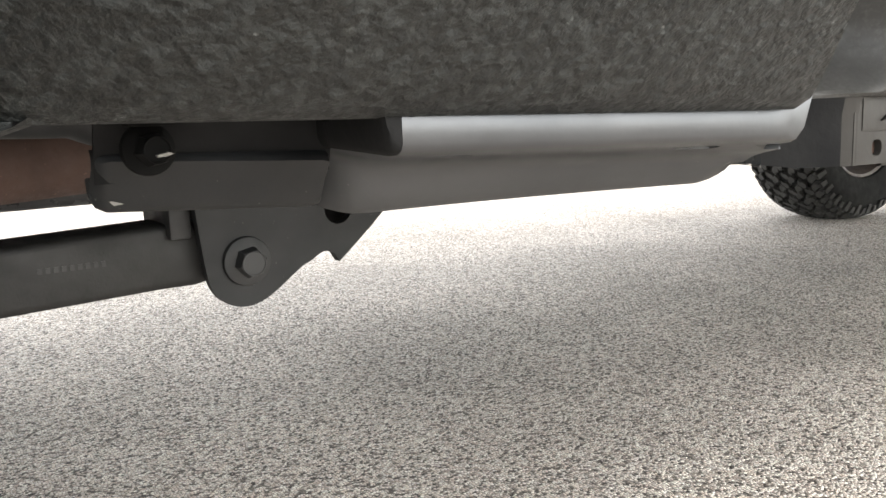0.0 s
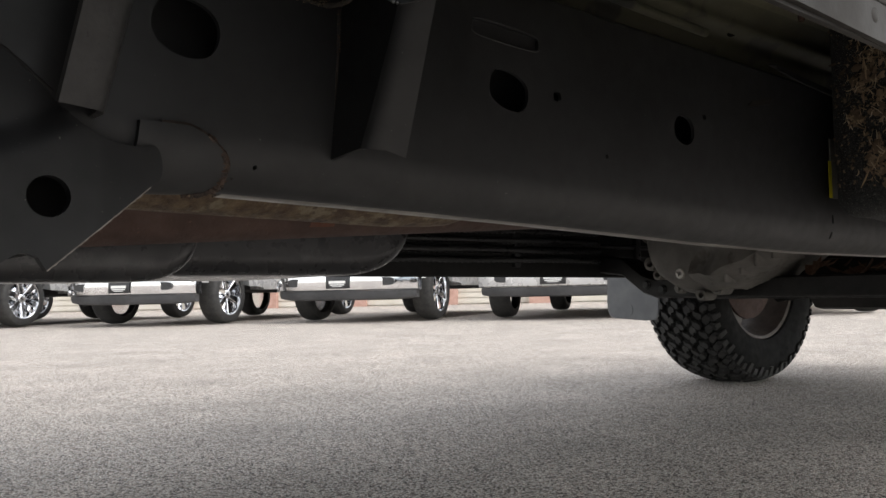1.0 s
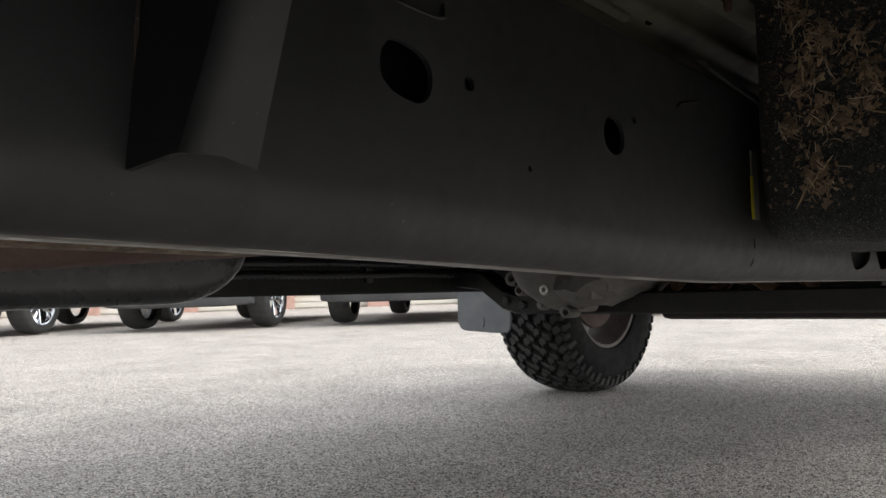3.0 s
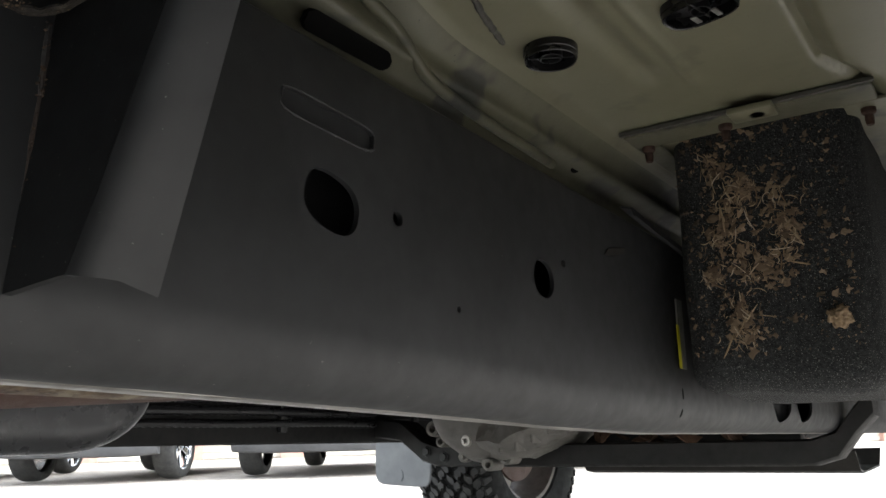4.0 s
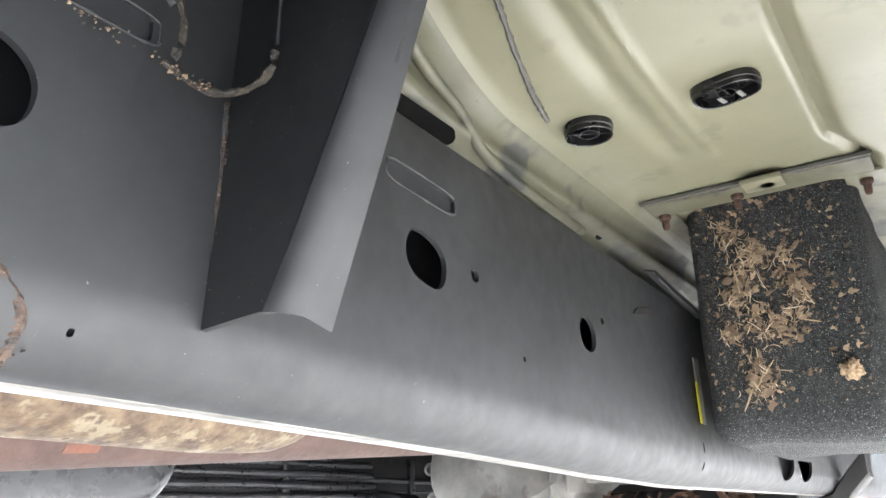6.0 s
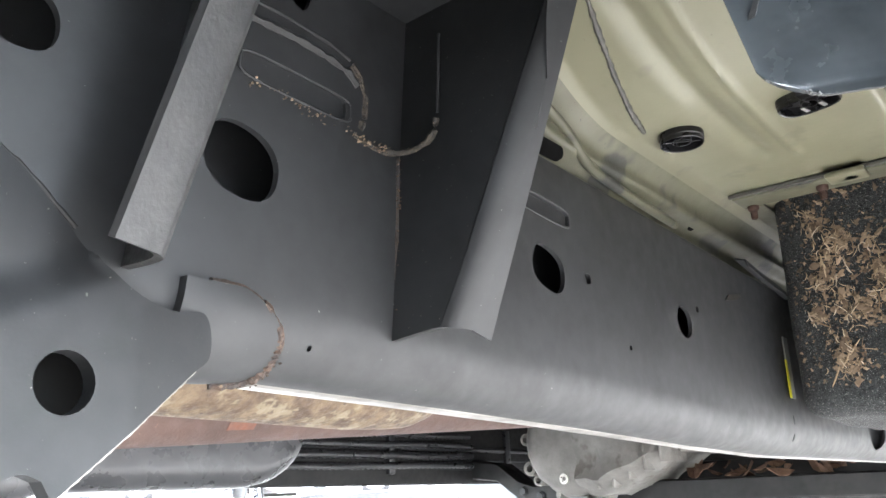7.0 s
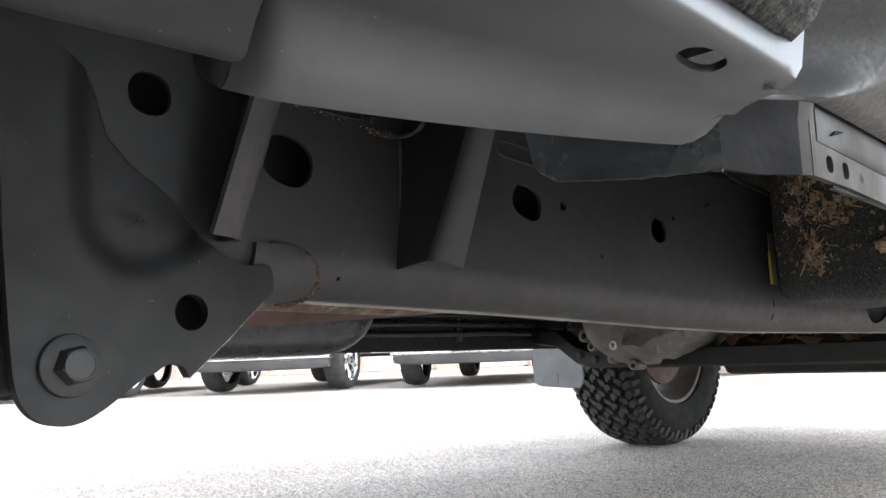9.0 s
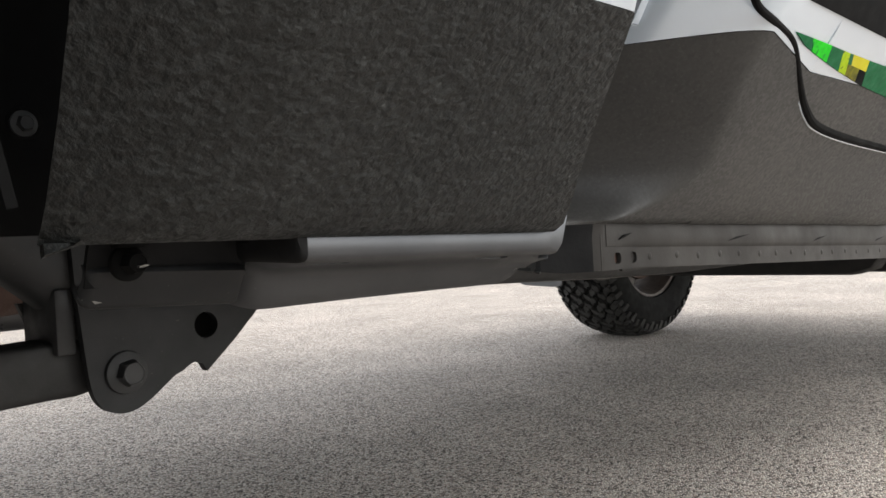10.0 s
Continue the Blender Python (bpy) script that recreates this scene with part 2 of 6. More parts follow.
YELLOW = surface("bright_yellow", (0.50, 0.45, 0.02), (0.55, 0.5, 0.03), 30, 0.5, bump=0.0, spec=0.1)
GREEN = surface("bright_green_band", (0.004, 0.46, 0.010), (0.008, 0.60, 0.018), 220, 0.45, bump=0.0, stains=((0.004, 0.20, 0.03), 180, 0.60), spec=0.08)
LIME = surface("lime_band", (0.26, 0.44, 0.006), (0.38, 0.52, 0.010), 160, 0.45, bump=0.0, stains=((0.10, 0.12, 0.02), 150, 0.56), spec=0.08)
OLIVE = surface("olive_band", (0.20, 0.19, 0.004), (0.05, 0.05, 0.006), 150, 0.45, bump=0.0, spec=0.08)
DARK_GREEN = surface("dark_green_band", (0.002, 0.085, 0.028), (0.003, 0.125, 0.044), 60, 0.45, bump=0.0, spec=0.08)
ORANGE = surface("orange_marking_paint", (0.17, 0.062, 0.033), (0.11, 0.06, 0.045), 60, 0.7)
LEAF = surface("dry_brown_leaf", (0.070, 0.034, 0.020), (0.125, 0.072, 0.043), 80, 0.85, bump=0.3)
BRICK = surface("pink_brick", (0.42, 0.25, 0.20), (0.52, 0.34, 0.28), 6, 0.85, bump=0.4, bscale=60)
SEAL = surface("dark_seam_sealer", (0.045, 0.045, 0.041), (0.075, 0.073, 0.065), 60, 0.6, bump=0.4)
WELD = surface("rusting_weld_bead", (0.020, 0.0195, 0.020), (0.044, 0.028, 0.019), 45, 0.5, bump=0.6, bscale=500)
RUST_BEAD = surface("orange_brown_rusty_weld", (0.070, 0.040, 0.024), (0.026, 0.020, 0.018), 190, 0.8, bump=0.9, bscale=420, specks=((0.16, 0.115, 0.075), 360, 0.66))
GRIME = surface("gritty_tan_grime", (0.015, 0.0145, 0.014), (0.050, 0.041, 0.031), 260, 0.85, bump=0.9, bscale=500, specks=((0.22, 0.17, 0.11), 420, 0.62))
INSIDE = surface("unlit_black_paint", (0.012, 0.012, 0.013), (0.018, 0.018, 0.019), 20, 0.6, bump=0.0)


def pieces_material(name, colours, rough=0.85):
    """Each loose piece takes its own tone."""
    m = bpy.data.materials.new(name)
    m.use_nodes = True
    n, l = m.node_tree.nodes, m.node_tree.links
    g = n.new("ShaderNodeNewGeometry")
    r = n.new("ShaderNodeValToRGB")
    e = r.color_ramp.elements
    e[0].position, e[0].color = 0.0, (*colours[0], 1)
    e[1].position, e[1].color = 1.0, (*colours[-1], 1)
    for k, c in enumerate(colours[1:-1]):
        q = e.new((k + 1) / (len(colours) - 1))
        q.color = (*c, 1)
    l.new(g.outputs["Random Per Island"], r.inputs[0])
    l.new(r.outputs[0], n["Principled BSDF"].inputs["Base Color"])
    n["Principled BSDF"].inputs["Roughness"].default_value = rough
    return m


STRAW_MIX = pieces_material("dry_straw_pieces", ((0.1248, 0.0839, 0.0504), (0.2497, 0.1825, 0.1091), (0.3468, 0.2701, 0.1763), (0.4508, 0.3796, 0.2938)))
CHAFF_MIX = pieces_material("matted_chaff_pieces", ((0.080, 0.056, 0.036), (0.125, 0.090, 0.058), (0.170, 0.124, 0.080), (0.240, 0.180, 0.120)))
RUST_MIX = pieces_material("rust_bloom_pieces", ((0.022, 0.018, 0.016), (0.04, 0.027, 0.019), (0.07, 0.042, 0.026), (0.10, 0.07, 0.045)))
FLAKE_MIX = pieces_material("dry_mud_pieces", ((0.0438, 0.0328, 0.0219), (0.0876, 0.0621, 0.0401), (0.1660, 0.1202, 0.0777), (0.2782, 0.2025, 0.1368)))


# ---- mesh tools ----
def box(bm, x0, x1, y0, y1, z0, z1, bevel=0.0, seg=2):
    ret = bmesh.ops.create_cube(bm, size=1.0)
    vs = ret["verts"]
    for v in vs:
        v.co = Vector(((x0 + x1) / 2 + v.co.x * (x1 - x0), (y0 + y1) / 2 + v.co.y * (y1 - y0), (z0 + z1) / 2 + v.co.z * (z1 - z0)))
    if bevel:
        es = list({e for v in vs for e in v.link_edges})
        bmesh.ops.bevel(bm, geom=es, offset=bevel, segments=seg, profile=0.5, affect="EDGES")
    return bm


def prism(bm, pts, vec):
    """A solid from a closed outline of 3D points pushed along vec."""
    vec = Vector(vec)
    a = [bm.verts.new(p) for p in pts]
    b = [bm.verts.new(Vector(p) + vec) for p in pts]
    bm.faces.new(a)
    bm.faces.new(b[::-1])
    k = len(a)
    for i in range(k):
        bm.faces.new((a[i], b[i], b[(i + 1) % k], a[(i + 1) % k]))
    bmesh.ops.recalc_face_normals(bm, faces=bm.faces)
    return bm


def loft(bm, rows, ring=False, caps=False):
    """Skin over rows of points; ring: each row closes on itself."""
    vs = [[bm.verts.new(p) for p in r] for r in rows]
    k = len(vs[0])
    for a, b in zip(vs, vs[1:]):
        for i in range(k if ring else k - 1):
            j = (i + 1) % k
            bm.faces.new((a[i], a[j], b[j], b[i]))
    if caps:
        bm.faces.new(vs[0][::-1])
        bm.faces.new(vs[-1])
    bmesh.ops.recalc_face_normals(bm, faces=bm.faces)
    return bm


def shell(bm, thick):
    """Give an open skin its thickness."""
    bmesh.ops.solidify(bm, geom=list(bm.faces), thickness=thick)
    bmesh.ops.recalc_face_normals(bm, faces=bm.faces)
    return bm


def shell_in(bm, thick, outward):
    """Give an open skin its thickness on the side away from outward, so that the visible skin stays in place."""
    bmesh.ops.recalc_face_normals(bm, faces=bm.faces)
    bm.normal_update()
    out = Vector(outward)
    if sum(f.normal.dot(out) * f.calc_area() for f in bm.faces) < 0:
        bmesh.ops.reverse_faces(bm, faces=bm.faces)
        bm.normal_update()
    faces, edges = list(bm.faces), [e for e in bm.edges if len(e.link_faces) == 1]
    twin = {v: bm.verts.new(v.co - v.normal * thick) for v in list(bm.verts)}
    rims = [(e, e.link_faces[0]) for e in edges]
    for f in faces:
        bm.faces.new([twin[v] for v in reversed(f.verts)])
    for e, f in rims:
        vs = list(f.verts)
        p, q = e.verts
        if vs[(vs.index(p) + 1) % len(vs)] != q:
            p, q = q, p
        bm.faces.new((q, p, twin[p], twin[q]))
    return bm


def tube(bm, pts, r, seg=10, caps=True):
    pts = [Vector(p) for p in pts]
    rows = []
    for i, p in enumerate(pts):
        d = (pts[min(i + 1, len(pts) - 1)] - pts[max(i - 1, 0)]).normalized()
        u = d.orthogonal().normalized() if abs(d.z) > 0.95 else d.cross(Vector((0, 0, 1))).normalized()
        w = d.cross(u)
        q = r[i] if isinstance(r, (list, tuple)) else r
        rows.append([p + (u * math.cos(a) + w * math.sin(a)) * q for a in (2 * math.pi * k / seg for k in range(seg))])
    return loft(bm, rows, ring=True, caps=caps)


def lathe(bm, profile, m, seg=48):
    """Turn a profile of (radius, height along the axis) round the local z of m."""
    rows = [[m @ Vector((r * math.cos(a), r * math.sin(a), h)) for a in (2 * math.pi * k / seg for k in range(seg))] for r, h in profile]
    return loft(bm, rows, ring=True)


def oval(cx, cz, a, b, n=24, turn=0.0, power=2.6):
    """A rounded outline in a plane, as pairs."""
    out = []
    for k in range(n):
        t = 2 * math.pi * k / n
        c, s = math.cos(t), math.sin(t)
        x, z = a * math.copysign(abs(c) ** (2 / power), c), b * math.copysign(abs(s) ** (2 / power), s)
        out.append((cx + x * math.cos(turn) - z * math.sin(turn), cz + x * math.sin(turn) + z * math.cos(turn)))
    return out


def spread_xz(pairs, y):
    return [(x, y, z) for x, z in pairs]


def to_mesh(bm, name="mesh"):
    me = bpy.data.meshes.new(name)
    bm.to_mesh(me)
    bm.free()
    return me


def cut(bm, cutters, op="DIFFERENCE"):
    """Cut solids out of (or keep them within) a solid, and return the result as a bmesh."""
    a = bpy.data.objects.new("blank", to_mesh(bm))
    scene.collection.objects.link(a)
    tools = []
    for c in cutters:
        o = bpy.data.objects.new("blank", to_mesh(c))
        scene.collection.objects.link(o)
        md = a.modifiers.new("cut", "BOOLEAN")
        md.object, md.operation, md.solver = o, op, "EXACT"
        tools.append(o)
    deps = bpy.context.evaluated_depsgraph_get()
    me = bpy.data.meshes.new_from_object(a.evaluated_get(deps))
    out = bmesh.new()
    out.from_mesh(me)
    for o in (a, *tools):
        d = o.data
        bpy.data.objects.remove(o)
        bpy.data.meshes.remove(d)
    bpy.data.meshes.remove(me)
    return out


def part(name, bm, material, parent=None, label="", smooth=True, angle=35):
    """Link a bmesh as one mesh object, under its thing or part."""
    bmesh.ops.remove_doubles(bm, verts=bm.verts, dist=1e-6)
    me = to_mesh(bm, name)
    me.materials.append(material)
    if smooth:
        me.polygons.foreach_set("use_smooth", [True] * len(me.polygons))
        me.set_sharp_from_angle(angle=radians(angle))
    ob = new(name, me)
    if parent:
        ob.parent = parent
        ob.matrix_parent_inverse = parent.matrix_basis.inverted()
    if label:
        ob["label"] = label
    return ob


def thing(name, label, category, group="", at=(0, 0, 0), kind=""):
    e = new(name)
    e.empty_display_size = 0.1
    e.matrix_basis = Matrix.Translation(at)
    return tagged(e, label, category, group, kind)


# ---- setting ----
GZ = -0.011
bm = bmesh.new()
bmesh.ops.create_circle(bm, cap_ends=True, segments=96, radius=400)
bmesh.ops.translate(bm, verts=bm.verts, vec=(0, 0, GZ))
ground = tagged(part("ground", bm, GROUND, smooth=False), "pale exposed-aggregate asphalt of a car park", "ground", kind="structure")

# far wall of the car park, behind the row of parked pickups
ROW = Vector((0.71, -0.704, 0))
DEEP = Vector((0.704, 0.71, 0))
wall_foot = Vector((6.8, 9.8, GZ)) + DEEP * 12.5
bm = bmesh.new()
p, q = wall_foot - ROW * 40, wall_foot + ROW * 40
prism(bm, [p, q, q + DEEP * 0.4, p + DEEP * 0.4], (0, 0, 3.6))
wall_far = tagged(part("wall_far", bm, SIDING, smooth=False), "cream sided wall with brick piers behind the car park", "wall", kind="structure")
for k in range(12):
    bm = bmesh.new()
    z = Vector((0, 0, 0.04 + 0.16 * k))
    prism(bm, [p + z - DEEP * 0.05, q + z - DEEP * 0.05, q + z, p + z], (0, 0, 0.13))
    part("board", bm, SIDING, wall_far, smooth=False)
for k in range(-12, 13):
    f = wall_foot + ROW * (k * 2.6) - DEEP * 0.12
    bm = bmesh.new()
    u, w = ROW * 0.3, DEEP * 0.12
    prism(bm, [f - u - w, f + u - w, f + u + w, f - u + w], (0, 0, 3.4))
    part("brick_pier", bm, BRICK, wall_far, "pink brick pier", smooth=False)

# ---- the pickup truck overhead ----
MID = 1.26
truck = thing("pickup_truck", "grey four-door pickup truck with dusty textured cladding, parked on asphalt", "truck", at=(1.5, MID, 0))


def rake(x):
    """The truck stands slightly nose-down."""
    return -0.022 * (x - 0.6)


def mirrored(bm):
    for v in bm.verts:
        v.co.y = 2 * MID - v.co.y
    bmesh.ops.reverse_faces(bm, faces=bm.faces)
    return bm


# frame rail: a hollow rounded box section with stamped holes
def rail_low(x):
    """Height of the rail's underside: it falls towards the front, with a slight hump."""
    return 0.413 - 0.033 * (min(x, 1.25) - 0.6) - 0.008 * max(0, x - 1.25) + 0.0030 * max(0.0, 1 - ((x - 0.70) / 0.36) ** 2)


def rail_section(x, inset):
    """A narrow boxed section: flat web, generous lower bend, short bottom lip."""
    y0, y1 = 0.75 + inset, 0.789 - inset
    z0 = rail_low(x) + inset
    k = min(1.0, max(0.0, (0.405 - x) / 0.06))
    z0 += 0.036 * k * k * (3 - 2 * k)
    z1 = (0.578 - 0.026 * (min(x, 1.6) - 0.75) if x > 0.69 else 0.64) - inset
    pts = []
    for k in range(10):
        a = math.pi + k / 9 * math.pi / 2
        pts.append((y0 + 0.026 + (0.026 - inset * 0.5) * math.cos(a), z0 + 0.030 + 0.030 * math.sin(a)))
    pts += [(y1 - 0.003, z0), (y1, z0 + 0.004), (y1, z1 - 0.004), (y1 - 0.004, z1)]
    for k in range(4):
        a = math.pi / 2 + k / 3 * math.pi / 2
        pts.append((y0 + 0.008 + 0.008 * math.cos(a), z1 - 0.008 + 0.008 * math.sin(a)))
    return pts


def rail_mesh(x0, x1):
    xs_r = [x0, 0.33, 0.345, 0.36, 0.375, 0.39, 0.405, 0.42, 0.48, 0.54, 0.60, 0.65, 0.685, 0.70, 0.75, 0.80, 0.85, 0.90, 0.95, 1.0, 1.06, 1.25, 1.6, x1]
    bm = bmesh.new()
    loft(bm, [[(x, y, z) for y, z in rail_section(x, 0.0)] for x in xs_r], ring=True, caps=True)
    inner = bmesh.new()
    loft(inner, [[(x, y, z) for y, z in rail_section(x, 0.0025)] for x in [x0 + 0.01] + xs_r[1:-1] + [x1 - 0.01]], ring=True, caps=True)
    return bm, inner


def cutter(outline, y0=0.735, depth=0.03):
    bm = bmesh.new()
    return prism(bm, spread_xz(outline, y0), (0, depth, 0))


rail, hollow = rail_mesh(-1.2, 3.1)
HOLES = [oval(0.566, 0.4991, 0.0188, 0.0158, n=48, turn=-0.2, power=2.3), oval(0.8015, 0.4978, 0.0190, 0.0138, n=48, turn=-0.22, power=2.5), oval(1.0105, 0.492, 0.0145, 0.0125, n=48, turn=-0.1, power=2.2),
         oval(0.476, 0.5235, 0.0125, 0.012, n=40, power=2.3), oval(0.851, 0.5, 0.0042, 0.0036), oval(0.906, 0.46, 0.0018, 0.0018, n=10), oval(1.041, 0.507, 0.003, 0.0026),
         oval(0.607, 0.4285, 0.0013, 0.0013, n=10), oval(1.272, 0.425, 0.002, 0.005, n=10), oval(1.272, 0.408, 0.002, 0.004, n=10), oval(0.597, 0.590, 0.0055, 0.0085, turn=-0.3)]
tools = [hollow] + [cutter(o) for o in HOLES]
tools += [cutter(oval(0.8, 0.5375, 0.032, 0.0055, power=5, turn=-0.06), 0.735, 0.0176), cutter(oval(0.593, 0.5425, 0.032, 0.0065, power=5, turn=-0.03), 0.735, 0.0168)]
tools += [cutter([(x + 0.052 * math.cos(a), 0.430 - 0.029 * math.sin(a)) for a in (math.pi * k / 16 for k in range(17))], 0.735, 0.05) for x in (1.655, 1.79)]
rail = cut(rail, tools)
frame_rail = part("frame_rail", rail, ECOAT, truck, "satin black boxed frame rail with stamped holes", angle=30)
far_rail, _unused = rail_mesh(-1.2, 3.1)
_unused.free()
part("frame_rail", mirrored(far_rail), ECOAT_DARK, truck, "dusty black far frame rail", angle=30)

# rail's bottom lip: a bright strip stands in for its grazing highlight
bm = bmesh.new()
rows = []
for k in range(130):
    x = 0.598 + 1.99 * k / 129
    z0 = rail_low(x) + 0.0004 * noise.noise(Vector((x * 14, 0, 0)))
    rows.append([(x, 0.7788, z0 + 0.001), (x, 0.7790, z0 - 0.0001), (x, 0.7805, z0 - 0.0006), (x, 0.7895, z0 - 0.0010), (x, 0.7910, z0 - 0.0004), (x, 0.7910, z0 + 0.001)])
loft(bm, rows, ring=True, caps=True)
part("bottom_lip", bm, HIGHLIGHT_STEEL, frame_rail, "bright strip for the lip's highlight, with rust stains", angle=50)

# weld beads and stamped ridges on the rail
def bead(pts, r=0.0022, parent=frame_rail, name="weld_bead", material=WELD, seed=1):
    rng = random.Random(seed)
    fine = []
    for a, b in zip(pts, pts[1:]):
        a, b = Vector(a), Vector(b)
        if parent == frame_rail:
            a.y, b.y = a.y + r * 0.6, b.y + r * 0.6
        k = max(2, int((b - a).length / 0.003))
        fine += [a.lerp(b, i / k) for i in range(k)]
    fine.append(Vector(pts[-1]) + Vector((0, r * 0.6 if parent == frame_rail else 0, 0)))
    bm = bmesh.new()
    tube(bm, fine, [r * rng.uniform(0.55, 1.0) for _ in fine], 7)
    return part(name, bm, material, parent)


# seam where the outrigger wall meets the rail
bead([(0.6565, 0.7490, 0.440), (0.658, 0.7490, 0.47), (0.6600, 0.7490, 0.500), (0.6610, 0.7490, 0.527)], 0.0016, seed=2)
# reinforcement inside the outrigger: a pressed ledge, and a gritty bead round its lower end
bead([(0.545, 0.7492, 0.5645), (0.571, 0.7492, 0.5655), (0.596, 0.7492, 0.5660), (0.615, 0.7492, 0.5645), (0.627, 0.7492, 0.5620), (0.633, 0.7492, 0.5570)], 0.0034, name="pressed_ledge", material=DUSTED, seed=3)
bead([(0.560, 0.7494, 0.5735), (0.590, 0.7494, 0.5740), (0.615, 0.7494, 0.5720), (0.628, 0.7494, 0.5690)], 0.0013, name="pressed_ledge", material=ECOAT, seed=4)
bead([(0.629, 0.7490, 0.5665), (0.635, 0.7490, 0.5620), (0.6385, 0.7490, 0.5520), (0.6375, 0.7490, 0.5420), (0.6345, 0.7490, 0.5350)], 0.0026, name="weld_bead", material=GRIME, seed=6)
bead([(0.6300, 0.7490, 0.5310), (0.636, 0.7490, 0.5298), (0.643, 0.7490, 0.5288), (0.650, 0.7488, 0.5282), (0.6555, 0.7440, 0.5278), (0.6590, 0.7360, 0.5285), (0.6605, 0.7290, 0.5310), (0.6612, 0.7245, 0.5360), (0.6615, 0.7240, 0.5420)], 0.0023, name="weld_bead", material=GRIME, seed=7)
bead([(0.6616, 0.7238, 0.545), (0.6625, 0.7232, 0.565), (0.6635, 0.7225, 0.588)], 0.0011, name="weld_bead", material=ECOAT, seed=8)
# Dark bead laid along the plate's crease for its shadow line.
bead([(0.426, 0.7496, 0.538), (0.440, 0.7496, 0.530), (0.446, 0.7496, 0.516), (0.452, 0.7496, 0.496), (0.464, 0.7496, 0.483), (0.482, 0.7496, 0.4715), (0.500, 0.7496, 0.456)], 0.0012, material=ECOAT_DARK, name="crease_shadow", seed=5)

# tab of the bracket, wrapped round the lower bend of the rail
TAB_TOP, TAB_END = 0.4465, 0.5885


def rail_skin(s, lift):
    """A point on the rail's outer skin: s runs down the web and round the lower bend; returns y and z at x = 0.57."""
    z0 = rail_low(0.57)
    web = TAB_TOP - (z0 + 0.030)
    if s < web:
        return 0.75 - lift, TAB_TOP - s
    a = math.pi + min(1.0, (s - web) / 0.044) * math.pi / 2
    return 0.776 + (0.026 + lift) * math.cos(a), z0 + 0.030 + (0.030 + lift) * math.sin(a)


TAB_S = TAB_TOP - (rail_low(0.57) + 0.030) + 0.047
bm = bmesh.new()
rows = []
for k in range(25):
    f = k / 24
    q = abs(2 * f - 0.92)
    end = TAB_END - 0.028 * min(1.0, q) ** 3.0
    start = 0.5400 - 0.004 * f
    row = []
    for i in range(15):
        g = i / 14
        x = start + (end - start) * g
        swell = 0.0010 * math.sin(math.pi * g) * math.sin(math.pi * f)
        y, z = rail_skin(TAB_S * f, 0.0042 * (1 - 0.15 * g) + swell)
        row.append((x, y, z))
    rows.append(row)
loft(bm, rows)
part("bracket_tab", shell_in(bm, 0.0046, (0, -1, -0.4)), ECOAT, frame_rail, "bracket tab welded round the rail's lower edge", angle=60)
edge = [rows[0][6], rows[0][9], rows[0][12]] + [r[-1] for r in rows]
bead([(x, y + 0.0006, z) for x, y, z in edge[:6]], 0.0022, name="weld_bead", material=WELD, seed=11)
bead([(x, y + 0.0004, z) for x, y, z in edge[5:25]], 0.0033, name="weld_bead", material=RUST_BEAD, seed=12)
bead([(x + 0.002, y + 0.0012, z) for x, y, z in edge[9:24:2]], 0.0020, name="weld_bead", material=RUST_BEAD, seed=13)

# rust blooming off the beads, and grit lying along them
rng = random.Random(77)
bm, grit = bmesh.new(), bmesh.new()
for k in range(330):
    if k < 170:
        e0 = edge[rng.randrange(5, 24)]
        x, y, z, target = e0[0] + abs(rng.gauss(0, 0.0022)), e0[1] - 0.0002, e0[2] + rng.gauss(0, 0.0016), bm
        y = min(y + 0.0045, max(0.7488, y + 0.0042))
    elif k < 215:
        f = rng.random() ** 0.8
        x, z, y, target = 0.552 + 0.084 * f + rng.gauss(0, 0.001), 0.5365 - 0.0055 * f + rng.gauss(0, 0.0018), 0.7494, grit
    elif k < 250:
        f = rng.random()
        x, z, y, target = 0.632 + 0.02 * f + rng.gauss(0, 0.0012), 0.5285 + rng.gauss(0, 0.0016), 0.7478, grit
    else:
        f = rng.random()
        x, z, y, target = 0.6565 + 0.0045 * f + rng.gauss(0, 0.0010), 0.44 + 0.087 * f, 0.7478, bm
    s, t0 = rng.uniform(0.00015, 0.0005) * rng.choice((1, 1, 1.6)), rng.uniform(0, 6)
    prism(target, [(x + s * rng.uniform(0.4, 1.5) * math.cos(t0 + i * 1.26), y + rng.uniform(-0.0004, 0.0003), z + s * rng.uniform(0.4, 1.5) * math.sin(t0 + i * 1.26)) for i in range(5)], (0, 0.0009, 0))
tagged(part("rust_specks", bm, RUST_MIX, frame_rail, "rust blooming along the weld beads", smooth=False), kind="stuff")
tagged(part("grit", grit, FLAKE_MIX, frame_rail, "tan grit and straw bits caught on the beads", smooth=False), kind="stuff")
for cx in (0.8, 0.596):
    rim = [(x, 0.7497, z) for x, z in oval(cx, 0.5375 if cx > 0.7 else 0.5425, 0.0325, 0.0066, 30, power=5, turn=-0.06 if cx > 0.7 else -0.03)]
    bead(rim + rim[:1], 0.0011, name="slot_rim", material=ECOAT, seed=9)

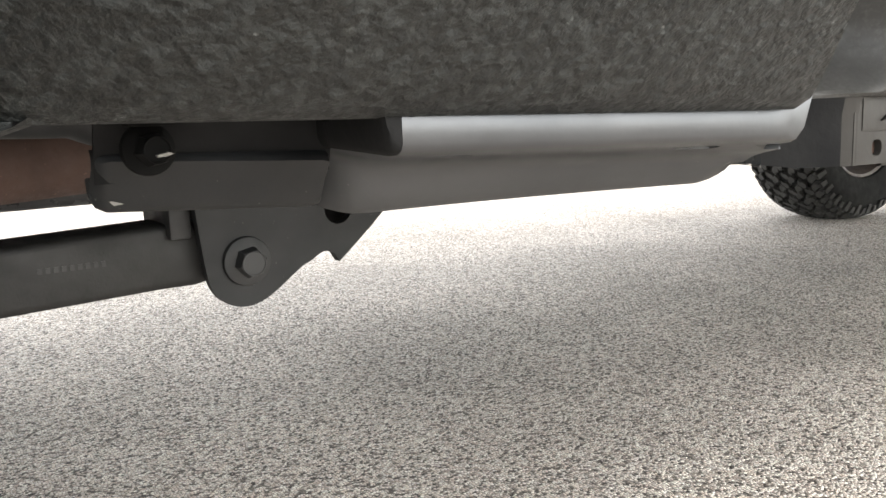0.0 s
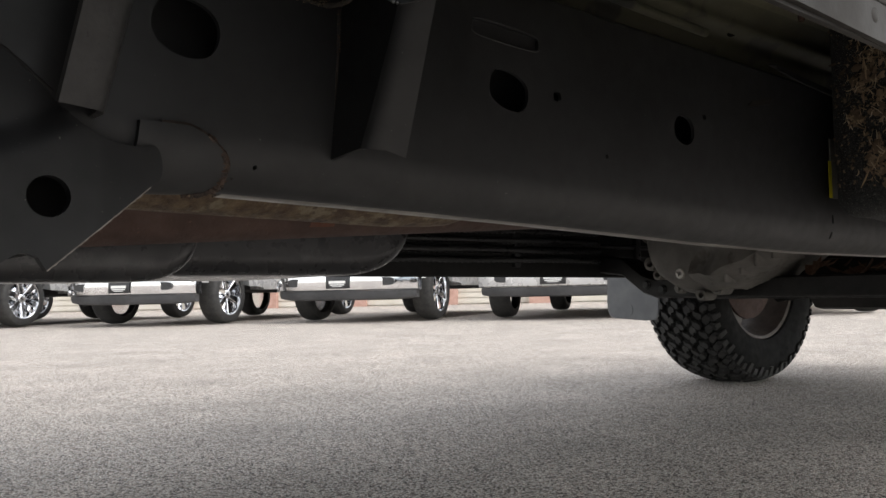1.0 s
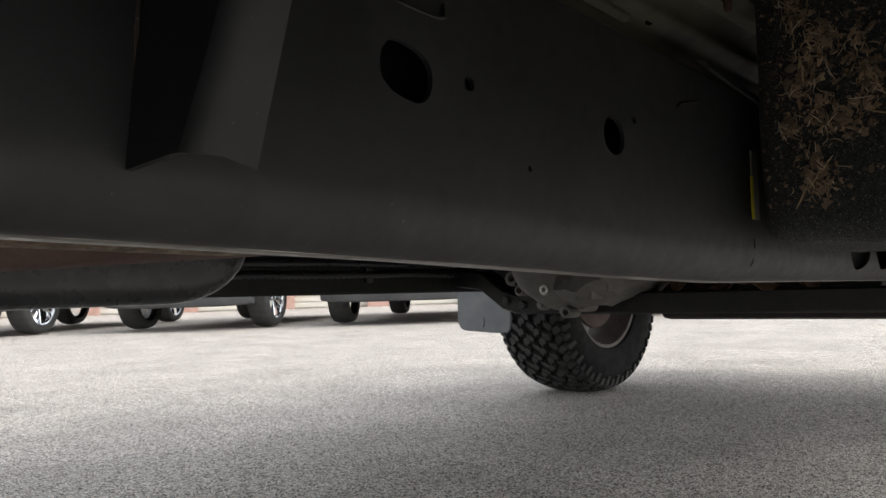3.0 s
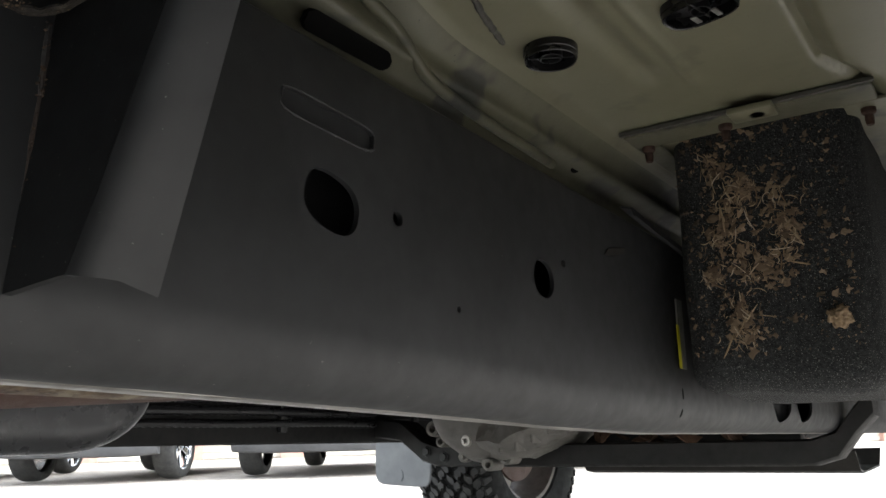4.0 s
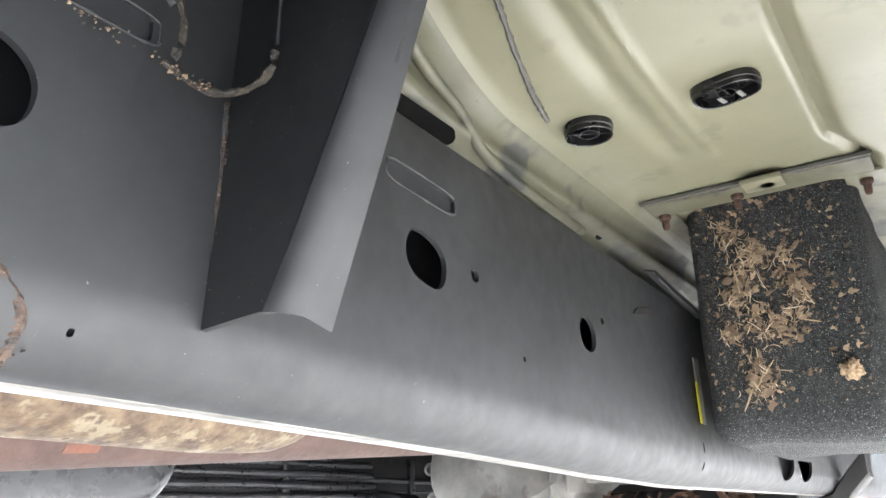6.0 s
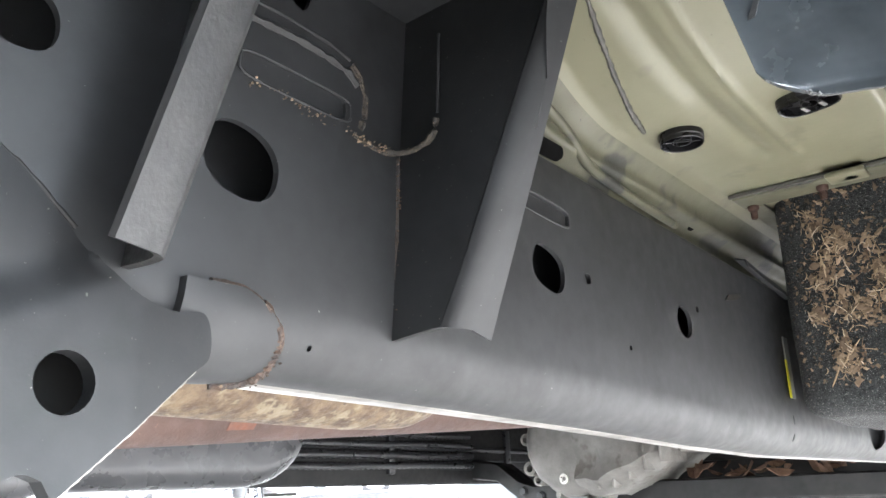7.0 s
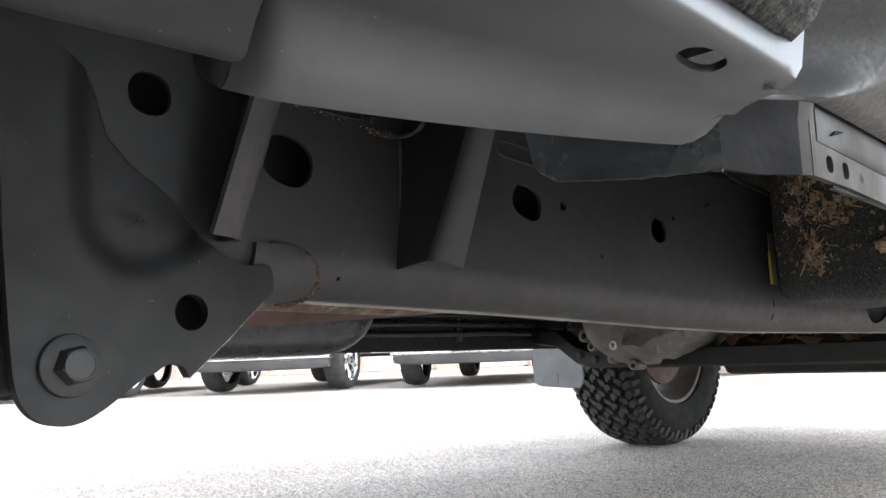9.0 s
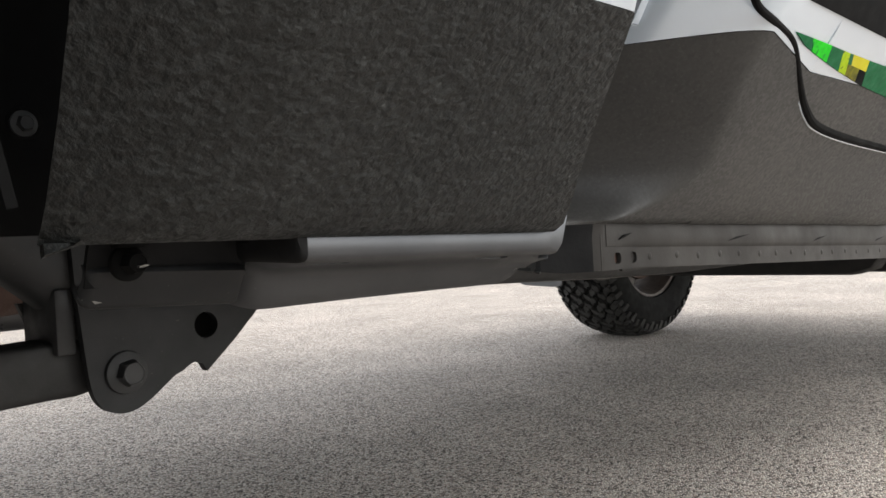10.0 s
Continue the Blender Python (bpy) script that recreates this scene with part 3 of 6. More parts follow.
# trailing-arm bracket: a thick stamped plate with a drawn pocket
OUT = [(0.392, 0.548), (0.422, 0.536), (0.436, 0.528), (0.441, 0.515), (0.447, 0.495), (0.459, 0.482), (0.477, 0.4705), (0.494, 0.455), (0.503, 0.4445), (0.510, 0.4385),
       (0.518, 0.4345), (0.527, 0.4325), (0.535, 0.4325), (0.541, 0.4340), (0.5445, 0.4335), (0.5465, 0.4300), (0.5475, 0.4240), (0.5470, 0.4185), (0.5455, 0.4160), (0.542, 0.4135),
       (0.4915, 0.3705), (0.488, 0.3765), (0.482, 0.379), (0.476, 0.3765), (0.472, 0.3735), (0.466, 0.3715), (0.4465, 0.3575), (0.437, 0.352), (0.427, 0.35), (0.416, 0.3525),
       (0.408, 0.3595), (0.4035, 0.371), (0.401, 0.395), (0.397, 0.44)]
VALLEY = [Vector(p) for p in ((0.436, 0.60), (0.433, 0.53), (0.432, 0.50), (0.433, 0.46), (0.440, 0.438), (0.459, 0.4265), (0.480, 0.432), (0.500, 0.444))]


for _ in range(2):
    k0 = OUT.index((0.4465, 0.3575)) if (0.4465, 0.3575) in OUT else arc0
    arc0 = k0
    arc = OUT[k0:]
    cutc = [(p[0] * (1 - f) + q[0] * f, p[1] * (1 - f) + q[1] * f) for p, q in zip(arc, arc[1:]) for f in (0.25, 0.75)]
    OUT = OUT[:k0] + [arc[0]] + cutc + [arc[-1]]
k0 = OUT.index((0.4915, 0.3705)) + 1
k1 = OUT.index((0.466, 0.3715)) + 1
arc = OUT[k0:k1]
OUT = OUT[:k0] + [arc[0]] + [(p[0] * (1 - f) + q[0] * f, p[1] * (1 - f) + q[1] * f) for p, q in zip(arc, arc[1:]) for f in (0.25, 0.75)] + [arc[-1]] + OUT[k1:]
k0, k1 = 8, 20
arc = OUT[k0:k1]
OUT = OUT[:k0] + [arc[0]] + [(p[0] * (1 - f) + q[0] * f, p[1] * (1 - f) + q[1] * f) for p, q in zip(arc, arc[1:]) for f in (0.25, 0.75)] + [arc[-1]] + OUT[k1:]
for _ in range(3):
    VALLEY = [VALLEY[0]] + [p.lerp(q, f) for p, q in zip(VALLEY, VALLEY[1:]) for f in (0.25, 0.75)] + [VALLEY[-1]]
OUT = [(x + 0.004, z) for x, z in OUT]
VALLEY = [p + Vector((0.004, 0)) for p in VALLEY]


def pocket_depth(x, z):
    """How far the drawn pocket is set in: a soft step along its U-shaped rim."""
    p, best = Vector((x, z)), 9.0
    for u, w in zip(VALLEY, VALLEY[1:]):
        t = max(0, min(1, (p - u).dot(w - u) / (w - u).length_squared))
        best = min(best, (p - u.lerp(w, t)).length)
    loop = VALLEY + [Vector((0.508, 0.60))]
    inside = False
    for u, w in zip(loop, loop[1:] + loop[:1]):
        if (u.y > z) != (w.y > z) and x < (w.x - u.x) * (z - u.y) / (w.y - u.y) + u.x:
            inside = not inside
    s = min(1, max(0, 0.5 + (best if inside else -best) / 0.019))
    dome = 0.35 * math.exp(-(((x - 0.468) / 0.02) ** 2 + ((z - 0.462) / 0.022) ** 2))
    return s * s * (3 - 2 * s) - dome * s


def stamped_plate():
    nx, nz = 90, 96
    bm = bmesh.new()
    front = [[bm.verts.new((0.385 + 0.205 * i / nx, 0.7423 + 0.0036 * min(1, max(0, (0.385 + 0.205 * i / nx - 0.520) / 0.024)) + 0.0068 * pocket_depth(0.385 + 0.205 * i / nx, 0.34 + 0.215 * k / nz), 0.34 + 0.215 * k / nz)) for i in range(nx + 1)] for k in range(nz + 1)]
    for r, s in zip(front, front[1:]):
        for i in range(nx):
            bm.faces.new((r[i], r[i + 1], s[i + 1], s[i]))
    back = [bm.verts.new((x, 0.7495, z)) for x, z in ((0.385, 0.34), (0.59, 0.34), (0.59, 0.555), (0.385, 0.555))]
    bm.faces.new(back[::-1])
    edges = [front[0], [r[-1] for r in front], front[-1][::-1], [r[0] for r in front][::-1]]
    for k in range(4):
        bm.faces.new([*edges[k][::-1], back[k], back[(k + 1) % 4]])
    bmesh.ops.recalc_face_normals(bm, faces=bm.faces)
    tools = [prism(bmesh.new(), spread_xz(OUT, 0.73), (0, 0.03, 0))]
    bm = cut(bm, tools, "INTERSECT")
    return cut(bm, [cutter(oval(0.4965, 0.405, 0.0098, 0.0098, power=2), 0.73, 0.03)])


# The plate's shade is painted in with the darker copy of the frame paint.
arm_bracket = part("arm_bracket", stamped_plate(), SHADED_ECOAT, truck, "stamped steel trailing-arm bracket with a big bolt", angle=28)
# Thin bright tube painted in as the highlight on the plate's lower edge.
bm = bmesh.new()
rng = random.Random(9)
line = [(0.4958 + 0.0498 * k / 40, 0.3705 + 0.0425 * k / 40) for k in range(41)]
tube(bm, [(x + 0.0001, 0.7432 + 0.0036 * min(1, max(0, (x - 0.520) / 0.024)), z - 0.0001) for x, z in line], [rng.uniform(0.0003, 0.0007) for _ in line], 8)
part("edge_highlight", bm, HIGHLIGHT_STEEL, arm_bracket, "bright line for the highlight on the plate's lower edge")
bm = bmesh.new()
prism(bm, spread_xz([(0.386, 0.43), (0.5, 0.43), (0.542, 0.4135), (0.49, 0.388), (0.455, 0.372), (0.43, 0.370), (0.415, 0.375), (0.398, 0.40)], 0.808), (0, 0.006, 0))
part("inner_plate", bm, ECOAT_DARK, arm_bracket)
bm = bmesh.new()
box(bm, 0.390, 0.403, 0.75, 0.81, 0.395, 0.44, 0.002)
part("spacer", bm, INSIDE, arm_bracket)
# Black block added behind the hole and notch so they stay dark.
bm = bmesh.new()
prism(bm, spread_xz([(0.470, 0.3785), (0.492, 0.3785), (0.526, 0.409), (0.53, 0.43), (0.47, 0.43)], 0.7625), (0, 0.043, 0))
part("hole_filler", bm, GAP_BLACK, arm_bracket, "black block added to darken the bracket hole")


def bolt(x, y, z, r, h, parent, axis="y", flange=1.62, material=ECOAT, name="bolt"):
    """A hexagon flange bolt whose head looks to minus y (or minus z)."""
    m = Matrix.Translation((x, y, z)) @ (Matrix.Rotation(radians(90), 4, "X") if axis == "y" else Matrix.Rotation(radians(180), 4, "X"))
    bm = bmesh.new()
    lathe(bm, [(0.0, 0.0), (r * flange, 0), (r * flange, h * 0.16), (r * flange * 0.97, h * 0.26), (r * 1.25, h * 0.36), (r * 0.9, h * 0.40)], m, 32)
    hexa = [[m @ Vector((q * math.cos(a), q * math.sin(a), hh)) for a in (radians(60 * k + 12) for k in range(6))] for q, hh in ((r * 1.02, h * 0.3), (r * 1.02, h * 0.74), (r * 0.90, h * 0.96), (r * 0.80, h))]
    loft(bm, hexa, ring=True, caps=True)
    lathe(bm, [(r * 0.82, h * 0.99), (r * 0.79, h * 1.03), (r * 0.73, h * 1.03), (r * 0.68, h * 0.975), (0, h * 0.965)], m, 32)
    return part(name, bm, material, parent, angle=25)


bolt(0.4325, 0.7428, 0.379, 0.0094, 0.014, arm_bracket)
bm = bmesh.new()
rows = []
for x, w in ((0.425, 0.016), (0.405, 0.02), (0.385, 0.02), (-0.26, 0.02)):
    zc = 0.3845 if x > 0 else 0.36
    rows.append([(x, 0.779 + math.copysign(abs(math.cos(a)) ** 0.25, math.cos(a)) * 0.022, zc + math.copysign(abs(math.sin(a)) ** 0.25, math.sin(a)) * w) for a in (2 * math.pi * k / 24 for k in range(24))])
loft(bm, rows, ring=True, caps=True)
arm = part("trailing_arm", bm, ECOAT_DARK, truck, "flat black steel trailing arm")
for k in range(9):
    bm = bmesh.new()
    box(bm, 0.318 + k * 0.0042, 0.3205 + k * 0.0042, 0.7566, 0.7572, 0.384, 0.3872)
    part("stamped_mark", bm, INSIDE, arm, smooth=False)


def lettering(body, size, m, name, material, parent, depth=0.0003):
    """Raised characters in the built-in font."""
    cu = bpy.data.curves.new(name, "FONT")
    cu.body, cu.size, cu.extrude = body, size, depth
    ob = bpy.data.objects.new("blank", cu)
    scene.collection.objects.link(ob)
    me = bpy.data.meshes.new_from_object(ob.evaluated_get(bpy.context.evaluated_depsgraph_get()))
    bpy.data.objects.remove(ob)
    bpy.data.curves.remove(cu)
    bm = bmesh.new()
    bm.from_mesh(me)
    bpy.data.meshes.remove(me)
    bm.transform(m)
    return part(name, bm, material, parent, smooth=False)


for text, size, x, z, turn in (("0939", 0.0078, 0.4575, 0.4540, -20), ("8", 0.0052, 0.4500, 0.4535, -16), ("3", 0.0040, 0.4595, 0.4478, -16)):
    lettering(text, size, Matrix.Translation((x, 0.7449, z)) @ Matrix.Rotation(radians(90), 4, "X") @ Matrix.Rotation(radians(turn), 4, "Z"), "stamped_number", SHADED_ECOAT, arm_bracket, 0.00018)

# cab mount outrigger: two flanged walls welded to the rail, with a bushing on top
zs = [0.443 + 0.167 * k / 8 for k in range(9)]
bm = bmesh.new()
rows = []
for z in zs:
    d = z - 0.443
    left = Vector((0.4927 + 0.15 * d, 0.7180 - 0.33 * d, z + 0.0016))
    right = Vector((0.5113 + 0.18 * d, 0.7232 - 0.26 * d, z + 0.0008))
    rows.append([(0.5165 + 0.20 * d, 0.7505, z + 0.003 * (z < 0.45)), right + Vector((0.0024, 0.010, 0)), right + Vector((0.0022, 0.0045, 0)), right + Vector((0.0010, 0.0012, 0)), right.lerp(left, 0.10) + Vector((0, -0.0006, 0)), right.lerp(left, 0.5) + Vector((0, -0.0004, 0)), left])
loft(bm, rows)
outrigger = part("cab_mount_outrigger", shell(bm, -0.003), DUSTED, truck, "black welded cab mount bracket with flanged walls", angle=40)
bm = bmesh.new()
rows = []
for z in [0.436] + zs[1:]:
    d = z - 0.44
    y = 0.7165 - 0.43 * d
    dip = 0.0035 if z < 0.44 else 0.0
    row = [(0.657 + 0.10 * d, 0.7502, z), (0.6600 + 0.06 * d, y + 0.019, z + dip * 0.7), (0.6610 + 0.05 * d, y + 0.010, z + dip)]
    for k in range(7):
        a = k / 6 * math.pi / 2
        row.append((0.6612 + 0.045 * d + 0.0085 * (1 - math.cos(a)), y + 0.0075 - 0.0075 * math.sin(a), z + dip))
    row.append((0.6760 - 0.01 * d, y - 0.0003, z + dip * 0.5))
    row.append((0.6828 - 0.05 * d, y - 0.0005, z))
    rows.append(row)
# One wall in two tones: the inner face is coloured darker for its shade.
loft(bm, [r[:4] for r in rows])
part("inner_wall", shell(bm, 0.003), SHADED_ECOAT, outrigger, "inner wall in the shade-darkened frame paint", angle=40)
bm = bmesh.new()
loft(bm, [r[3:] for r in rows])
part("wall_flange", shell(bm, 0.003), ECOAT, outrigger, "turned flange in the lighter frame paint", angle=40)
bm = bmesh.new()
prism(bm, [(0.53, 0.752, 0.608), (0.682, 0.752, 0.608), (0.68, 0.64, 0.608), (0.65, 0.6, 0.608), (0.56, 0.6, 0.608), (0.532, 0.64, 0.608)], (0, 0, 0.005))
part("top_plate", bm, ECOAT, outrigger)
bm = bmesh.new()
lathe(bm, [(0.008, 0.568), (0.03, 0.569), (0.034, 0.573), (0.035, 0.582), (0.03, 0.587), (0.028, 0.608)], Matrix.Translation((0.592, 0.66, 0.012)), 40)
part("bushing", bm, RUBBER, outrigger, "rubber cab mount bushing with a rusty washer")
bm = bmesh.new()
lathe(bm, [(0.008, 0.5665), (0.0335, 0.5665), (0.036, 0.569), (0.036, 0.5705), (0.008, 0.5705)], Matrix.Translation((0.592, 0.66, 0.012)), 40)
part("washer", bm, WELD, outrigger)


# ---- cab underbody ----
def floor_height(x, y):
    z = 0.640 + 2.6 * max(0, 0.95 - x) ** 2
    soft = lambda v, c, w: math.exp(-((v - c) / w) ** 2)
    bend = 0.25 * max(0, 0.93 - x) ** 1.5
    z += 0.005 * soft(y, 0.690 + bend, 0.009) * (1 if x < 1.07 else max(0, 1 - (x - 1.07) / 0.02))
    z -= 0.0025 * soft(y, 0.664 + bend, 0.003) * (1 if x < 1.09 else max(0, 1 - (x - 1.09) / 0.015))
    edge = 0.575 - 0.018 * min(1, max(0, (x - 1.115) / 0.05))
    s = min(1, max(0, (edge - y) / 0.007))
    z -= 0.007 * s * s * (3 - 2 * s)
    z += 0.0045 * soft(y, edge + 0.006, 0.0028)
    z += 0.004 * soft(y, 0.500, 0.008)
    if y > 0.752:
        z -= ((y - 0.752) / 0.013) ** 1.7 * 0.005
    return z


xs = [0.70 + 0.008 * k for k in range(75)] + [1.3 + 0.06 * k for k in range(1, 26)]
ys = [0.452 + 0.003 * k for k in range(105)]
bm = bmesh.new()
rows, flanks = [], []
for x in xs:
    row = [(x, 0.4485, floor_height(x, 0.452) - 0.04), (x, 0.449, floor_height(x, 0.452) - 0.012)] + [(x, y, floor_height(x, y)) for y in ys]
    rows.append(row)
    row = [row[-1]]
    f = floor_height(x, 0.764)
    lo = 0.586
    g = min(1, max(0, (0.97 - x) / 0.20))
    g = g * g * (3 - 2 * g)
    wav = 0.0035 * g
    for v in range(1, 41):
        q = v / 40
        ridge = math.exp(-((q - 0.42 - 0.18 * g) / 0.10) ** 2) - 0.6 * math.exp(-((q - 0.64 - 0.15 * g) / 0.10) ** 2)
        step = min(1.0, max(0.0, (q - 0.35) / 0.3))
        row.append((x, 0.764 + 0.034 * q ** 0.8 - 0.0055 * ridge - wav * step * step * (3 - 2 * step), f + (lo - f) * q ** 1.15 - 0.0025 * ridge))
    row.append((x, 0.82, 0.585))
    flanks.append(row)
loft(bm, rows)
cab_floor = part("cab_floor", shell_in(bm, 0.0015, (0, -0.3, -1)), PRIMER, truck, "beige primed cab floor pan with pressed ribs", angle=50)
bm = bmesh.new()
loft(bm, flanks)
part("floor_flank", shell_in(bm, 0.0015, (0, -1, -0.3)), FLANK, cab_floor, "grimy beige flank above the frame rail", angle=50)
bead([(0.80, 0.712, floor_height(0.80, 0.712) - 0.001), (0.84, 0.7205, floor_height(0.84, 0.72) - 0.001), (0.88, 0.729, floor_height(0.88, 0.729) - 0.001), (0.92, 0.737, floor_height(0.92, 0.735) - 0.002), (0.958, 0.744, 0.6375)], 0.0028, cab_floor, "seam_sealer", SEAL, 7)


wave = [(0.805, 0.768, 0.6500), (0.835, 0.7725, 0.6405), (0.855, 0.7750, 0.6355), (0.878, 0.7765, 0.6315), (0.894, 0.7770, 0.6260), (0.907, 0.7780, 0.6180), (0.921, 0.7790, 0.6110), (0.945, 0.7800, 0.6075), (1.00, 0.7815, 0.6045), (1.10, 0.783, 0.6020)]
for _ in range(2):
    wave = [wave[0]] + [tuple(Vector(p).lerp(Vector(q), f)) for p, q in zip(wave, wave[1:]) for f in (0.25, 0.75)] + [wave[-1]]
bm = bmesh.new()
tube(bm, wave, 0.0042, 12)
part("pressed_ridge", bm, FLANK, cab_floor, "wavy pressed ridge of the floor flank")


def floor_plug(x, y, a, b, fins, turn=0.0):
    """A black push-in plug: a short sleeve with a recessed web."""
    m = Matrix.Translation((x, y, 0.636)) @ Matrix.Rotation(turn, 4, "Z")
    o = lambda k, z: [m @ Vector((px * k, py * k, z)) for px, py in oval(0, 0, a, b, 36, power=2.8 if a > b * 1.2 else 2.0)]
    bm = bmesh.new()
    loft(bm, [o(1.03, 0.004), o(1.03, -0.0005), o(1.0, -0.001), o(1.0, -0.0042), o(0.97, -0.0048), o(0.93, -0.0042), o(0.91, 0.003), o(0.01, 0.003)], ring=True)
    plug = part("floor_plug", bm, PLUG, cab_floor, "black plastic floor plug")
    for k in range(fins):
        u = -a * 0.85 + 1.7 * a * (k + 0.5) / fins
        bm = bmesh.new()
        box(bm, u - 0.0008, u + 0.0008, -b * 0.85, b * 0.85, -0.0025, 0.003)
        bm.transform(m)
        part("fin", bm, PLUG, plug, smooth=False)
    for k in (-1, 1):
        if a > b * 1.2:
            bm = bmesh.new()
            box(bm, k * a * 0.3 - 0.0016, k * a * 0.3 + 0.0016, -b * 0.85, -b * 0.2, -0.0035, -0.0025)
            bm.transform(m)
            part("clip", bm, PALE_CLIP, plug, "pale plastic clip", smooth=False)
    bm = bmesh.new()
    lathe(bm, [(b * 0.45, 0.002), (b * 0.45, -0.003), (b * 0.38, -0.003), (b * 0.36, 0.002)], m, 20)
    part("boss", bm, PLUG, plug)


for x0, x1 in ((0.813, 0.884), (0.961, 0.973), (1.144, 1.156)):
    yc, s, zc = (0.7795, 0.006, 0.6055) if x0 < 0.93 else (0.7868, 0.0035, 0.6115)
    bm = bmesh.new()
    loft(bm, [[(x, yc + 0.54 * a * h - 0.84 * o, zc - 0.84 * a * h - 0.54 * o) for a, o in ((-1, -0.003), (-1, 0.0006), (-0.6, 0.0012), (0.6, 0.0012), (1, 0.0006), (1, -0.003))] for x, h in ((x0, s * 0.4), (x0 + 0.003, s * 0.85), (x0 + 0.006, s), (x1 - 0.006, s), (x1 - 0.003, s * 0.85), (x1, s * 0.4))], ring=True, caps=True)
    part("flank_slot", bm, GAP_BLACK, cab_floor, "dark slot above the frame rail")
floor_plug(0.988, 0.7255, 0.0175, 0.0175, 1, 0.5)
floor_plug(0.984, 0.6255, 0.0225, 0.0145, 1, radians(78))

# under-floor storage bin wrapped in felt
bm = bmesh.new()
box(bm, 1.238, 1.50, 0.577, 0.729, 0.418, 0.66, 0.024, 5)
bmesh.ops.subdivide_edges(bm, edges=[e for e in bm.edges if e.calc_length() > 0.05], cuts=22, use_grid_fill=True)
for v in bm.verts:
    k = (0.66 - v.co.z) / 0.245
    v.co.y = 0.655 + (v.co.y - 0.655) * (1 + (0.03 if v.co.y > 0.655 else 0.0) * k) + 0.002 * noise.noise(v.co * 14)
    v.co.x += (-0.022 + 0.010 * k) * (v.co.x < 1.35) + 0.003 * noise.noise(v.co * 9 + Vector((3, 1, 0)))
    v.co.z += 0.006 * noise.noise(v.co * 11) * k
bin_ob = part("storage_bin", bm, FELT, truck, "black flecked felt-covered storage bin under the floor", angle=60)
bm = bmesh.new()
box(bm, 1.167, 1.202, 0.558, 0.748, 0.634, 0.6375, 0.001)
part("mounting_frame", bm, FLANK, bin_ob, "beige mounting frame", smooth=False)
bm = bmesh.new()
box(bm, 1.202, 1.572, 0.55, 0.583, 0.634, 0.6375, 0.001)
part("mounting_frame", bm, FLANK, bin_ob, "beige mounting frame", smooth=False)
bm = bmesh.new()
box(bm, 1.202, 1.572, 0.729, 0.748, 0.634, 0.6375, 0.001)
part("mounting_frame", bm, FLANK, bin_ob, "beige mounting frame", smooth=False)
bm = bmesh.new()
box(bm, 1.150, 1.176, 0.624, 0.658, 0.6285, 0.634, 0.002)
tab = part("tab", bm, PRIMER, bin_ob)
bm = bmesh.new()
lathe(bm, [(0.0, 0.6285), (0.006, 0.6285), (0.006, 0.634)], Matrix.Translation((1.164, 0.638, 0)), 20)
part("hole", bm, INSIDE, tab)
for x, y in ((1.186, 0.668), (1.219, 0.567), (1.200, 0.738), (1.488, 0.570), (1.541, 0.570)):
    bolt(x, y, 0.634, 0.0034, 0.013, bin_ob, "z", material=BOLT_RUST)
bm = bmesh.new()
prism(bm, [(1.167, 0.556, 0.6385), (1.167, 0.750, 0.6385), (1.163, 0.750, 0.6385), (1.163, 0.556, 0.6385)], (0, 0, -0.003))
part("gasket", bm, SEAL, bin_ob, smooth=False)
bm = bmesh.new()
prism(bm, [(1.572, 0.550, 0.6372), (1.572, 0.583, 0.6372), (1.578, 0.583, 0.6372), (1.578, 0.550, 0.6372)], (0, 0, -0.004))
part("gasket", bm, SEAL, bin_ob, smooth=False)
bm = bmesh.new()
box(bm, 1.585, 1.675, 0.505, 0.762, 0.588, 0.640, 0.008, 3)
part("floor_crossmember", bm, FLANK, cab_floor, "grimy beige floor crossmember", angle=40)

# bare scrape and a folded tab on the rail near the bin
bm = bmesh.new()
prism(bm, spread_xz([(1.112, 0.5255), (1.120, 0.531), (1.155, 0.5385), (1.152, 0.5325), (1.122, 0.5265)], 0.7496), (0, -0.0008, 0))
part("scrape", bm, FLANGE, frame_rail, "bare scrape", smooth=False)
bm = bmesh.new()
loft(bm, [[(x, 0.748, z), (x, 0.738, z - 0.003), (x, 0.736, z - 0.010)] for x, z in ((1.15, 0.572), (1.20, 0.566), (1.25, 0.562), (1.30, 0.556))])
part("folded_tab", shell(bm, 0.0015), ECOAT, frame_rail)
# warning tag on the rail behind the bin
bm = bmesh.new()
box(bm, 1.268, 1.283, 0.7478, 0.7492, 0.447, 0.51)
part("label", bm, PALE_CLIP, frame_rail, "pale printed label with a yellow edge", smooth=False)
bm = bmesh.new()
box(bm, 1.262, 1.268, 0.7470, 0.7477, 0.447, 0.486)
part("label_edge", bm, YELLOW, frame_rail, "yellow label edge", smooth=False)

# rocker: inner wall, pinch flange and rear closing panel
bm = bmesh.new()
xs2 = [0.605 + 0.06 * k for k in range(38)]
loft(bm, [[(x, 0.4485, 0.436 + rake(x)), (x, 0.4485, 0.462 + rake(x)), (x, 0.470, 0.48), (x, 0.478, 0.52), (x, 0.470, 0.58), (x, 0.4492, 0.60), (x, 0.4487, 0.63)] for x in xs2])
part("rocker_inner", shell(bm, 0.002), FLANGE, truck, "dusty primed inner rocker panel", angle=50)
flange = bmesh.new()
